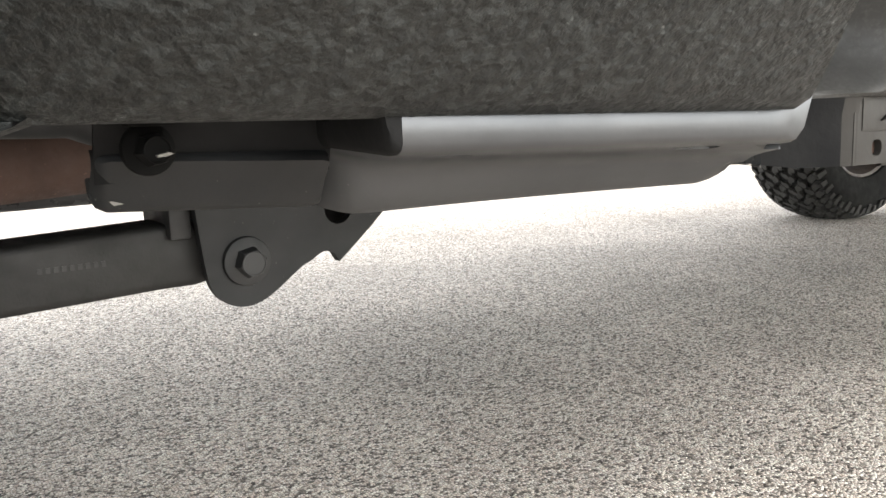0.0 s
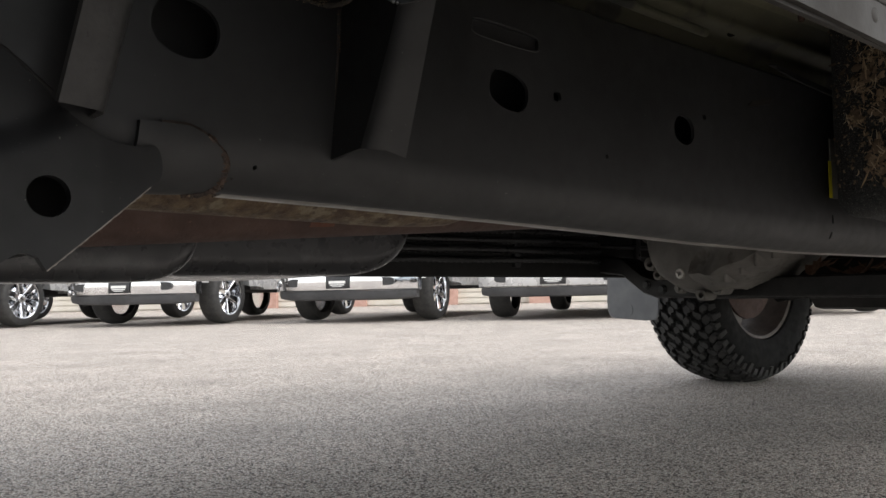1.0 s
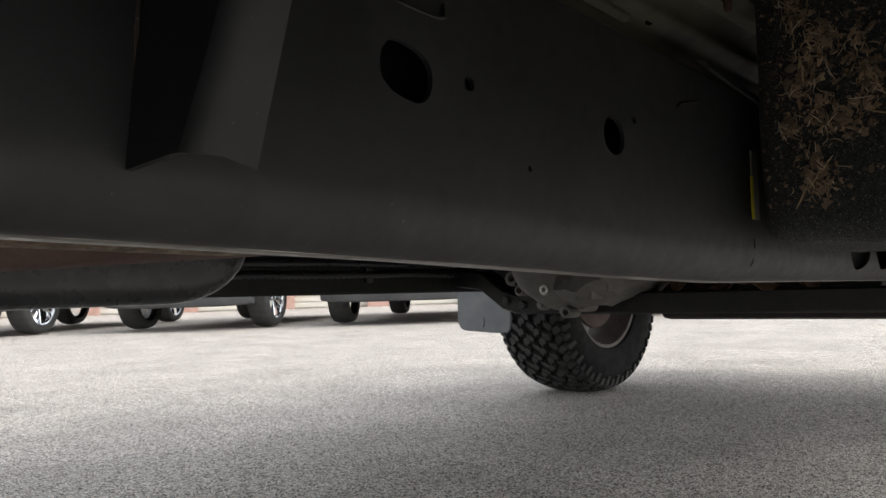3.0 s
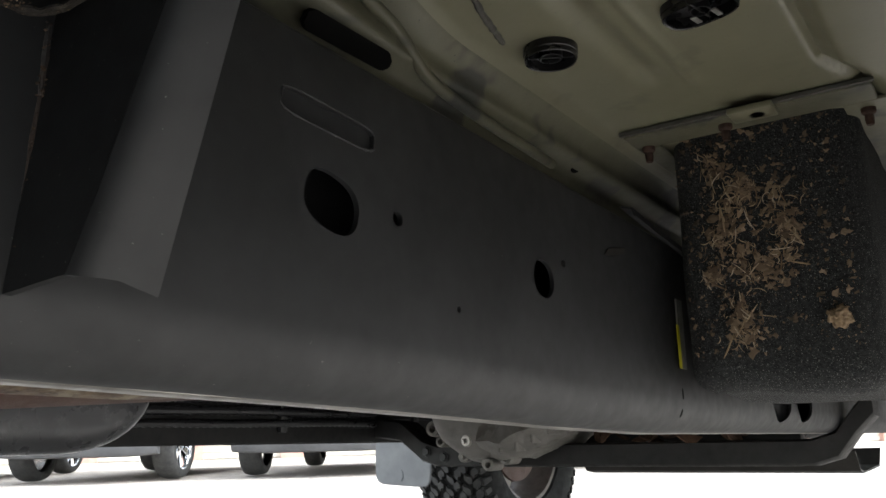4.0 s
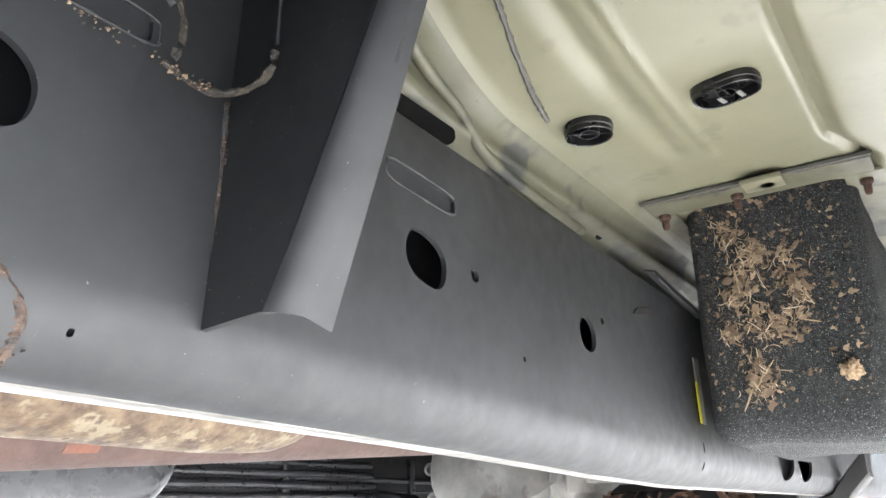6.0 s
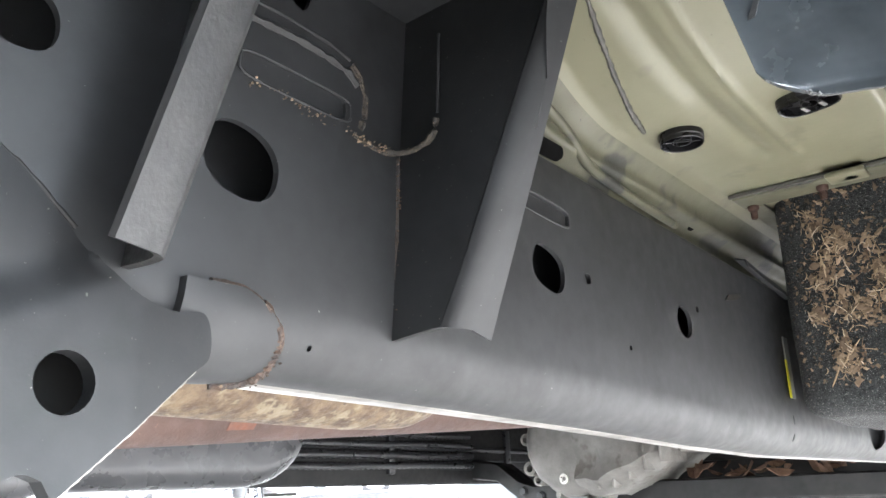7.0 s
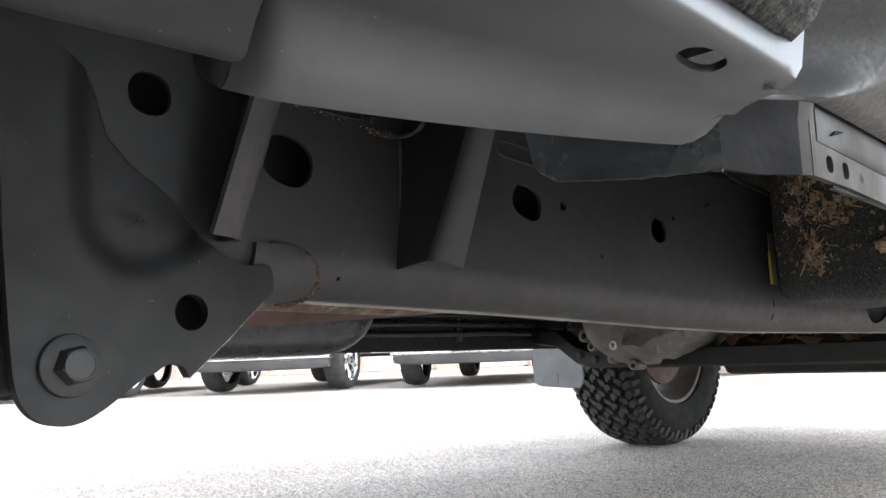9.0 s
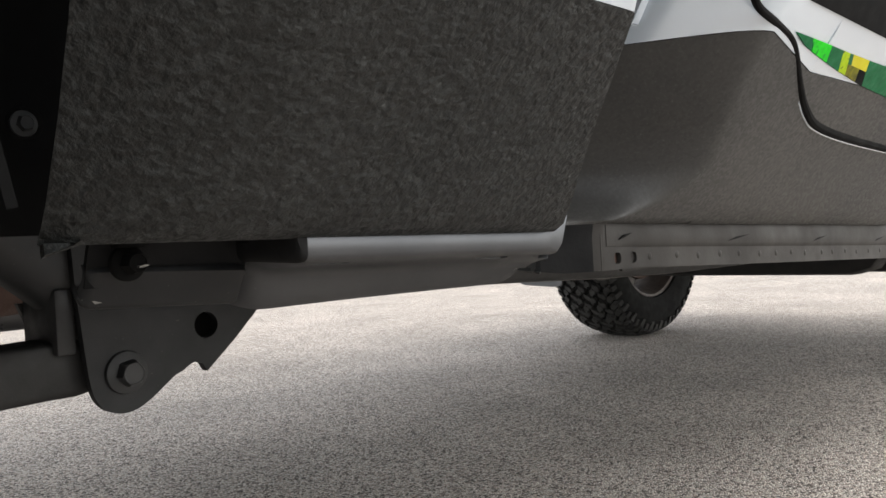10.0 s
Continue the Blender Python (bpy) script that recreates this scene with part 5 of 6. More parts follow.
# square bed mount bracket beside the tray: upright and turned-out band, coloured dark for shade
bm = bmesh.new()
loft(bm, [[(x, 0.4755 + 0.12 * (0.36 - x), 0.4500), (x, 0.4740 + 0.12 * (0.36 - x), 0.4560), (x, 0.4715 + 0.10 * (0.36 - x), 0.4640), (x, 0.4700, 0.4760)] for x in (0.2995, 0.31, 0.335, 0.3625)])
mount = part("bed_mount_bracket", shell_in(bm, 0.003, (0, -1, 0)), SHADE_BLACK, truck, "dark square bed mount bracket with a bolt", angle=35)
bm = bmesh.new()
rows = []
for x, d in ((0.2990, 0.0040), (0.3002, 0.0014), (0.3030, 0.0), (0.33, 0.0), (0.3585, 0.0), (0.3606, 0.0008), (0.3612, 0.0022)):
    u, e = 0.15 * (0.36 - x), 0.05 * (0.36 - x)
    rows.append([(x, 0.4745 + u, 0.4560 + e), (x, 0.4712 + u + d * 0.5, 0.4548 + e - d * 0.3), (x, 0.4700 + u + d, 0.4530 + e - d * 0.5), (x, 0.4740 + u + d, 0.4470 + e), (x, 0.4775 + u + d * 0.6, 0.4408 + e + d), (x, 0.4790 + u, 0.4394 + e + d), (x, 0.4808 + u, 0.4391 + e + d), (x, 0.4826 + u, 0.4402 + e + d), (x, 0.4836 + u, 0.4480 + e)])
loft(bm, rows)
part("turned_band", shell_in(bm, 0.0028, (0, -1, -0.6)), SHADED_ECOAT, mount, angle=40)
# Black bolt and block; their colour stands in for the recess's shade.
bolt(0.3105, 0.4715, 0.4588, 0.0042, 0.0100, mount, flange=1.6, material=GAP_BLACK)
bm = bmesh.new()
box(bm, 0.3045, 0.3165, 0.4640, 0.4705, 0.4645, 0.4690, 0.0008)
part("clip", bm, GAP_BLACK, mount)
# Small bright chips; the first is painted in for a glint on the bolt.
for pts, y in ([[(0.3098, 0.4576), (0.3128, 0.4582), (0.3140, 0.4578), (0.3120, 0.4572), (0.3100, 0.4571)], 0.4598], [[(0.3030, 0.4452), (0.3062, 0.4455), (0.3070, 0.4443), (0.3042, 0.4440)], 0.4850]):
    bm = bmesh.new()
    prism(bm, spread_xz(pts, y), (0, 0.0016, 0))
    part("bright_mark", bm, CAST, mount, "small bright mark on the bracket", smooth=False)


# ---- wheels ----
def tyre_profile(R, w):
    h = w / 2
    return [(R * 0.575, -h * 0.78), (R * 0.60, -h * 0.92), (R * 0.70, -h * 1.02), (R * 0.80, -h * 1.03), (R * 0.88, -h * 0.98), (R * 0.915, -h * 0.9), (R * 0.938, -h * 0.72), (R * 0.960, -h * 0.4),
            (R * 0.966, 0), (R * 0.960, h * 0.4), (R * 0.938, h * 0.72), (R * 0.915, h * 0.9), (R * 0.88, h * 0.98), (R * 0.80, h * 1.03), (R * 0.70, h * 1.02), (R * 0.60, h * 0.92), (R * 0.575, h * 0.78)]


def tread_blocks(bm, R, w, m, seed, rows_n=8, count=62):
    """Staggered, interlocking all-terrain blocks with deep grooves."""
    rng = random.Random(seed)
    step = 2 * math.pi / count
    for r in range(rows_n):
        edge = r in (0, rows_n - 1)
        for k in range(count):
            zig = 0.05 if (k + r) % 2 else -0.055
            u0, u1 = -1 + 2 * r / rows_n + 0.042, -1 + 2 * (r + 1) / rows_n - 0.042
            if not edge:
                u0, u1 = u0 + zig, u1 + zig
            a0 = step * (k + (0.5 if r % 2 else 0.0) + rng.uniform(-0.06, 0.06))
            da, lean = step * rng.uniform(0.34, 0.41), step * (0.22 if r % 2 else -0.22)
            quad = []
            for u, s in ((u0, -0.75), (u0 - 0.02, 0.2), (u0 + 0.05, 1), ((u0 + u1) / 2, 0.8), (u1, 0.95), (u1 + 0.02, -0.2), (u1 - 0.05, -1), ((u0 + u1) / 2, -0.8)):
                ang = a0 + s * da + lean * (1 if u > (u0 + u1) / 2 else -1) * 0.5
                uu = u * 0.95
                rr = R * (1.0 - 0.058 * max(0.0, (abs(uu) - 0.25) / 0.70) ** 2)
                quad.append((ang, uu * w / 2, rr))
            n = len(quad)
            a = [bm.verts.new(m @ Vector((rr * math.cos(g), rr * math.sin(g), h))) for g, h, rr in quad]
            b = [bm.verts.new(m @ Vector((rr * 0.95 * math.cos(g), rr * 0.95 * math.sin(g), h * (1.0 if not edge else 1.03)))) for g, h, rr in quad]
            bm.faces.new(a)
            for i in range(n):
                bm.faces.new((a[i], b[i], b[(i + 1) % n], a[(i + 1) % n]))
            if edge:
                side = -1 if r == 0 else 1
                lug = [(a0 - da * 0.8, 0.93), (a0 + da * 0.8, 0.93), (a0 + da * 0.6, 0.875 - 0.03 * (k % 2)), (a0 - da * 0.6, 0.875 - 0.03 * (k % 2))]
                t = [bm.verts.new(m @ Vector((R * q * math.cos(g), R * q * math.sin(g), side * w / 2 * (0.98 + (0.93 - q) * 1.0)))) for g, q in lug]
                s = [bm.verts.new(m @ Vector((R * q * math.cos(g), R * q * math.sin(g), side * w / 2 * 0.90))) for g, q in lug]
                bm.faces.new(t)
                for i in range(4):
                    bm.faces.new((t[i], s[i], s[(i + 1) % 4], t[(i + 1) % 4]))
    bmesh.ops.recalc_face_normals(bm, faces=bm.faces)


def truck_wheel(x, y, side, steer=0.0, R=0.405, w=0.275, seed=5):
    """side: +1 when the outer face looks to plus y."""
    m = Matrix.Translation((x, y, GZ + R - 0.006)) @ Matrix.Rotation(radians(steer), 4, "Z") @ Matrix.Rotation(radians(-90 * side), 4, "X")
    bm = bmesh.new()
    lathe(bm, [(0.03, 0.05), (0.10, 0.05), (0.11, 0.02), (0.165, 0.0), (0.17, -0.03), (0.165, -0.07), (0.06, -0.09), (0.055, -0.13), (0.0, -0.13)], m, 40)
    wheel = part("wheel", bm, RUST, truck, "all-terrain tyre on a dirty brown rim", angle=40)
    bm = bmesh.new()
    lathe(bm, tyre_profile(R, w), m, 96)
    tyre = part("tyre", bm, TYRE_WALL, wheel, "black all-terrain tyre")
    bm = bmesh.new()
    tread_blocks(bm, R, w, m, seed)
    tagged(part("tread", bm, RUBBER, wheel, "chunky tread blocks", angle=20), kind="stuff")
    bm = bmesh.new()
    q = R * 0.585
    lathe(bm, [(q + 0.006, -w * 0.42), (q, -w * 0.435), (q - 0.010, -w * 0.42), (q - 0.014, -w * 0.36), (q - 0.03, -w * 0.1), (q - 0.034, w * 0.2), (q - 0.02, w * 0.36), (q - 0.004, w * 0.42), (q + 0.006, w * 0.41)], m, 64)
    part("rim", bm, RIM, wheel, "dirty brown metal rim")
    for k in range(6):
        bm = bmesh.new()
        box(bm, 0.05, q - 0.022, -0.026, 0.026, 0.05, 0.085, 0.006)
        bm.transform(m @ Matrix.Rotation(radians(60 * k), 4, "Z"))
        part("spoke", bm, RIM, wheel)
    bm = bmesh.new()
    box(bm, 0.08, 0.2, -0.06, 0.06, -0.06, 0.01, 0.012)
    bm.transform(m @ Matrix.Rotation(radians(120), 4, "Z"))
    part("brake_caliper", bm, CAST, wheel, "dirty cast brake caliper")
    return wheel


truck_wheel(3.374, 2.165, 1, steer=-0.5, w=0.280, R=0.411, seed=5)
truck_wheel(3.38, 0.39, -1, steer=0, seed=6)
truck_wheel(-0.29, 2.13, 1, seed=7)
truck_wheel(-0.29, 0.39, -1, seed=8)

# rear axle, added under the bed to block light from the rear
bm = bmesh.new()
tube(bm, [(-0.29, 0.50, 0.394), (-0.29, 0.95, 0.394), (-0.29, 1.02, 0.394), (-0.29, 1.10, 0.394), (-0.29, 1.24, 0.394), (-0.29, 1.32, 0.394), (-0.29, 1.40, 0.394), (-0.29, 2.02, 0.394)], [0.042, 0.045, 0.07, 0.13, 0.135, 0.11, 0.05, 0.042], 24)
part("rear_axle", bm, ECOAT_DARK, truck, "black rear axle with a round differential", angle=50)

# front mud flap
bm = bmesh.new()
flap_pts = [(2.045, 0.41), (2.262, 0.41), (2.265, 0.31), (2.262, 0.275), (2.252, 0.259), (2.232, 0.252), (2.10, 0.245), (2.062, 0.248), (2.050, 0.258), (2.045, 0.29)]
prism(bm, [(2.73, y, z) for y, z in flap_pts], (0.008, 0, 0))
bmesh.ops.bevel(bm, geom=list(bm.edges), offset=0.002, segments=2, affect="EDGES")
flap = part("mud_flap", bm, FLAP, truck, "grey dusty rubber mud flap with a moulded emblem", angle=40)
bm = bmesh.new()
prism(bm, [(2.7292, y, z) for y, z in oval(2.168, 0.281, 0.017, 0.019, 20, power=2.2)], (-0.0012, 0, 0))
part("emblem", bm, FLAP, flap, smooth=False)

# front end of the body
bm = bmesh.new()
rows = []
for x, top in ((2.75, 1.22), (3.4, 1.2), (4.1, 1.12), (4.25, 1.0)):
    rows.append([(x, 0.262, 0.96), (x, 0.268, 1.02), (x, 0.32, top - 0.02), (x, 0.5, top), (x, MID, top + 0.03), (x, 2.02, top), (x, 2.2, top - 0.02), (x, 2.252, 1.02), (x, 2.258, 0.96), (x, 1.9, 0.9), (x, 0.62, 0.9)])
loft(bm, rows, ring=True, caps=True)
part("hood", bm, PAINT_TRUCK, truck, "glossy grey hood and fenders", angle=40)
for y0, y1 in ((0.262, 0.31), (2.21, 2.258)):
    bm = bmesh.new()
    prism(bm, [(2.755, y0, 0.5), (2.83, y0, 0.5), (2.86, y0, 0.62), (2.95, y0, 0.78), (3.1, y0, 0.9), (3.2, y0, 0.96), (2.755, y0, 0.96)], (0, y1 - y0, 0))
    part("fender", bm, PAINT_TRUCK, truck)
    bm = bmesh.new()
    prism(bm, [(3.56, y0, 0.96), (3.68, y0, 0.9), (3.82, y0, 0.78), (3.9, y0, 0.62), (3.93, y0, 0.5), (4.2, y0, 0.5), (4.25, y0, 0.96)], (0, y1 - y0, 0))
    part("fender", bm, PAINT_TRUCK, truck)
bm = bmesh.new()
box(bm, 4.2, 4.4, 0.27, 2.25, 0.5, 0.74, 0.04, 3)
part("front_bumper", bm, GREY_PLASTIC, truck, "black front bumper")
bm = bmesh.new()
box(bm, 4.2, 4.3, 0.5, 2.02, 0.75, 1.08, 0.02)
part("grille", bm, PLASTIC, truck, "black grille")

# ---- drivetrain seen beyond the rail ----
bm = bmesh.new()
tube(bm, [(0.50, 0.985, 0.490), (0.515, 0.985, 0.486), (0.53, 0.985, 0.480), (0.545, 0.985, 0.476), (0.60, 0.985, 0.4735), (0.86, 0.985, 0.4685), (0.905, 0.985, 0.4680), (0.932, 0.985, 0.4685), (0.952, 0.985, 0.4700), (0.968, 0.985, 0.4720), (0.985, 0.985, 0.474), (1.4, 0.985, 0.49), (2.2, 0.98, 0.50)], [0.026, 0.026, 0.028, 0.047, 0.047, 0.047, 0.0465, 0.044, 0.039, 0.032, 0.027, 0.026, 0.026], 32)
for v in bm.verts:
    v.co += Vector((0, 0, 0.0016 * noise.noise(v.co * 35)))
exhaust = part("exhaust_resonator", bm, GOLD_RUST, truck, "heat-tinted rusty exhaust resonator", angle=60)
bm = bmesh.new()
tube(bm, [(-0.9, 0.80, 0.60), (-0.5, 0.86, 0.62), (-0.1, 0.95, 0.585), (0.15, 0.985, 0.535), (0.35, 0.985, 0.505), (0.52, 0.985, 0.486)], 0.026, 20)
part("tail_pipe", bm, RUST, exhaust, "dark rusty tail pipe")
bm = bmesh.new()
tube(bm, [(0.972, 0.985, 0.4725), (0.988, 0.985, 0.4740)], 0.033, 28)
part("clamp", bm, STEEL, exhaust, "steel band clamp")
bm = bmesh.new()
tube(bm, [(-0.35, 1.17, 0.388), (1.85, 1.17, 0.520)], 0.040, 32)
shaft = part("drive_shaft", bm, RUST, truck, "brown rusty drive shaft", angle=60)
bm = bmesh.new()
loft(bm, [[(x, 1.17 + 0.0404 * math.cos(radians(a)), 0.388 + 0.06 * (x + 0.35) + 0.0404 * math.sin(radians(a))) for a in range(196, 232, 6)] for x in (0.868, 0.878, 0.888, 0.9)])
shell(bm, 0.0004)
part("paint_mark", bm, ORANGE, shaft, "orange paint mark")
def moulded(bm, x0, x1, y0, y1, z0, z1, r, run, rise, tuck):
    """A moulded tank: rounded section whose bottom sweeps up over its front end."""
    rows = []
    stations = [x0, x0 + 0.02] + [x1 - run + run * math.sin(math.pi / 2 * k / 14) for k in range(15)]
    for n, x in enumerate(stations):
        f = max(0.0, (x - (x1 - run)) / run)
        g = 1 - math.sqrt(max(0.0, 1 - f * f))
        ya, yb, za, zb = y0 + tuck * g, y1 - tuck * g, z0 + rise * g, z1
        row = []
        for cy, cz, a0 in ((yb - r, zb - r, 0), (ya + r, zb - r, 90), (ya + r, za + r, 180), (yb - r, za + r, 270)):
            row += [(x, cy + r * math.cos(radians(a0 + 15 * q)), cz + r * math.sin(radians(a0 + 15 * q))) for q in range(7)]
        rows.append(row)
    return loft(bm, rows, ring=True, caps=True)


fuel_tank = part("fuel_tank", moulded(bmesh.new(), 0.15, 1.182, 1.345, 1.74, 0.384, 0.57, 0.026, 0.125, 0.072, 0.03), TANK, truck, "black moulded plastic fuel tank", angle=60)
part("tank_shield", moulded(bmesh.new(), -0.1, 0.784, 1.235, 1.335, 0.375, 0.452, 0.018, 0.066, 0.046, 0.01), TANK, fuel_tank, "black tank side shield", angle=60)
bm = bmesh.new()
box(bm, 1.075, 1.110, 1.352, 1.362, 0.452, 0.470, 0.004)
part("moulded_boss", bm, TANK, fuel_tank)

# transmission crossmember
bm = bmesh.new()
prof = [(2.06, 0.336), (2.065, 0.332), (2.13, 0.330), (2.137, 0.334), (2.137, 0.370), (2.13, 0.374), (2.066, 0.376), (2.06, 0.372)]
loft(bm, [[(x, 0.70, z + 0.08) for x, z in prof], [(x, 0.73, z + 0.05) for x, z in prof], [(x, 0.76, z + 0.012) for x, z in prof], [(x, 0.80, z) for x, z in prof], [(x, 1.56, z) for x, z in prof], [(x, 1.60, z + 0.012) for x, z in prof], [(x, 1.66, z + 0.055) for x, z in prof], [(x, 1.78, z + 0.07) for x, z in prof]], ring=True, caps=True)
xmember = part("crossmember", bm, ECOAT_DARK, truck, "black transmission crossmember tube", angle=40)
# Dark panel added behind the tube to close the bright gap above it.
bm = bmesh.new()
box(bm, 2.19, 2.225, 0.84, 1.50, 0.326, 0.412, 0.006)
part("gap_panel", bm, ECOAT_DARK, xmember, "dark panel added behind the tube to close a bright gap")
for y, z in ((1.585, 0.364), (1.54, 0.352)):
    bm = bmesh.new()
    lathe(bm, [(0, 0.006), (0.008, 0.006), (0.009, 0.003), (0.012, 0.002), (0.012, 0)], Matrix.Translation((2.059, y, z)) @ Matrix.Rotation(radians(-90), 4, "Y"), 6)
    part("bolt", bm, ECOAT, xmember)

# transfer case with a round cover
mt = Matrix.Translation((2.0, 1.405, 0.463)) @ Matrix.Rotation(radians(-90), 4, "Y")
bm = bmesh.new()
lathe(bm, [(0.0, 0.052), (0.07, 0.05), (0.095, 0.044), (0.108, 0.03), (0.112, 0.0), (0.118, -0.002), (0.122, -0.012), (0.118, -0.024), (0.11, -0.03), (0.10, -0.16), (0.0, -0.17)], mt, 56)
for v in bm.verts:
    v.co += Vector((0, 0, 0.004)) * noise.noise(v.co * 30)
case = part("transfer_case", bm, CAST, truck, "dirty cast aluminium transfer case with a drain plug", angle=45)
for k in range(13):
    a = radians(20 + 320 * k / 12)
    bm = bmesh.new()
    c = mt @ Vector((0.122 * math.cos(a), 0.122 * math.sin(a), -0.012))
    lathe(bm, [(0, 0.012), (0.006, 0.012), (0.007, 0.004), (0.012, 0.002), (0.012, -0.018)], Matrix.Translation(c) @ Matrix.Rotation(radians(-90), 4, "Y"), 14)
    part("case_bolt", bm, CAST, case)
for dy, dz, r in ((0.112, -0.052, 0.016), (0.092, -0.078, 0.012), (0.118, 0.01, 0.014), (-0.02, -0.125, 0.012), (-0.06, -0.112, 0.013), (-0.098, -0.085, 0.012)):
    bm = bmesh.new()
    lathe(bm, [(r * 0.45, -0.03), (r * 0.45, 0.012), (r * 0.55, 0.014), (r * 0.95, 0.013), (r, 0.008), (r, -0.03)], Matrix.Translation((1.995, 1.405 + dy, 0.463 + dz)) @ Matrix.Rotation(radians(-90), 4, "Y"), 20)
    part("ear", bm, CAST, case)
for k, dy in enumerate((-0.02, -0.055, -0.09, -0.125, -0.16, -0.2)):
    bm = bmesh.new()
    box(bm, 1.934, 2.06, 1.35 + dy - 0.003, 1.35 + dy + 0.003, 0.362 + 0.42 * max(0.0, -dy - 0.05), 0.50, 0.003)
    part("rib", bm, CAST, case)
bm = bmesh.new()
lathe(bm, [(0.0, 0.006), (0.005, 0.006), (0.005, 0.012), (0.010, 0.012), (0.012, 0.009), (0.012, 0)], Matrix.Translation((1.960, 1.4140, 0.3858)) @ Matrix.Rotation(radians(-90), 4, "Y"), 24)
part("drain_plug", bm, STEEL, case, "bright drain plug")
bm = bmesh.new()
rows = []
for k, (y, z0, z1, d) in enumerate(((1.38, 0.350, 0.6, 0.04), (1.31, 0.350, 0.6, 0.05), (1.25, 0.378, 0.6, 0.045), (1.20, 0.412, 0.6, 0.03), (1.15, 0.455, 0.6, 0.02), (1.08, 0.48, 0.6, 0.02))):
    rows.append([(1.99 - d * 0.3, y, z0), (1.97 - d, y, z0 + 0.03), (1.975 - d, y, (z0 + z1) / 2), (1.99 - d, y, z1), (2.16, y, z1), (2.16, y, z0)])
loft(bm, rows, ring=True, caps=True)
bmesh.ops.subdivide_edges(bm, edges=list(bm.edges), cuts=5, use_grid_fill=True)
for v in bm.verts:
    v.co += Vector((noise.noise(v.co * 22), noise.noise(v.co * 25 + Vector((5, 0, 0))), noise.noise(v.co * 20 + Vector((0, 7, 0))))) * 0.012
part("case_housing", bm, CAST, case, "ribbed cast housing", angle=50)

# engine and front structure, dark behind the crossmember
bm = bmesh.new()
box(bm, 2.32, 3.0, 0.84, 1.62, 0.375, 0.66, 0.03, 3)
bmesh.ops.subdivide_edges(bm, edges=list(bm.edges), cuts=6, use_grid_fill=True)
for v in bm.verts:
    v.co += Vector((noise.noise(v.co * 9), noise.noise(v.co * 8 + Vector((4, 0, 0))), noise.noise(v.co * 10 + Vector((0, 6, 0))) * 0.6)) * 0.03
part("engine_block", bm, ECOAT_DARK, truck, "dark oily engine and gearbox casing", angle=60)
bm = bmesh.new()
loft(bm, [[(2.9, y, 0.335), (2.95, y, 0.285), (3.0, y, 0.277), (3.3, y, 0.283), (3.36, y, 0.33)] for y in (0.86, 0.9, 1.2, 1.5, 1.56, 1.62)])
part("skid_plate", shell(bm, 0.005), FLANGE, truck, "scuffed grey front skid plate", angle=30)

# transmission pan, pipes and lines
bm = bmesh.new()
box(bm, 2.2, 2.75, 1.08, 1.42, 0.43, 0.62, 0.025, 3)
part("transmission_pan", bm, ECOAT_DARK, truck, "dark transmission pan")
LINES = [([(1.05, 1.735, 0.47), (1.3, 1.735, 0.468), (1.5, 1.73, 0.47), (2.0, 1.73, 0.465), (2.8, 1.73, 0.46)], 0.006, PLASTIC),
         ([(1.05, 1.74, 0.45), (1.4, 1.74, 0.448), (2.0, 1.735, 0.44), (2.8, 1.735, 0.435)], 0.005, ECOAT),
         ([(1.05, 1.74, 0.43), (1.4, 1.74, 0.428), (2.0, 1.735, 0.42), (2.8, 1.735, 0.415)], 0.005, ECOAT),
         ([(1.0, 1.73, 0.50), (1.25, 1.72, 0.495), (1.32, 1.715, 0.478), (1.45, 1.73, 0.5), (1.9, 1.73, 0.505)], 0.008, PLASTIC)]
for pts, r, mat_l in LINES:
    bm = bmesh.new()
    tube(bm, pts, r, 10)
    part("fuel_line", bm, mat_l, truck, "dark line clipped along the frame")
for x in (1.15, 1.3, 1.75, 2.2):
    bm = bmesh.new()
    box(bm, x, x + 0.02, 1.72, 1.752, 0.41, 0.515, 0.004)
    part("line_clip", bm, PLASTIC, truck)
for k, (y, z, r, mat_l) in enumerate(((1.722, 0.472, 0.007, PLASTIC), (1.720, 0.450, 0.008, PLASTIC), (1.725, 0.494, 0.006, PLASTIC), (1.720, 0.428, 0.007, PLASTIC))):
    rng_h = random.Random(40 + k)
    pts, x = [], 1.12
    while x < 2.05:
        pts.append((x, y + 0.004 * noise.noise(Vector((x * 5, k * 7.0, 0))), z + 0.004 * noise.noise(Vector((x * 4, k * 3.0, 9)))))
        x += 0.008
    bm = bmesh.new()
    tube(bm, pts, [r * (1.12 if i % 2 else 0.95) for i in range(len(pts))], 10)
    part("wiring_harness", bm, mat_l, truck, "corrugated black harness along the far rail")
for x, z in ((1.30, 0.486), (1.38, 0.492)):
    bm = bmesh.new()
    lathe(bm, [(0.0, 0.03), (0.014, 0.028), (0.02, 0.018), (0.02, 0.0), (0.014, -0.012), (0.014, -0.04), (0.0, -0.04)], Matrix.Translation((x, 1.70, z)) @ Matrix.Rotation(radians(80), 4, "Y"), 16)
    part("connector", bm, PLASTIC, truck)
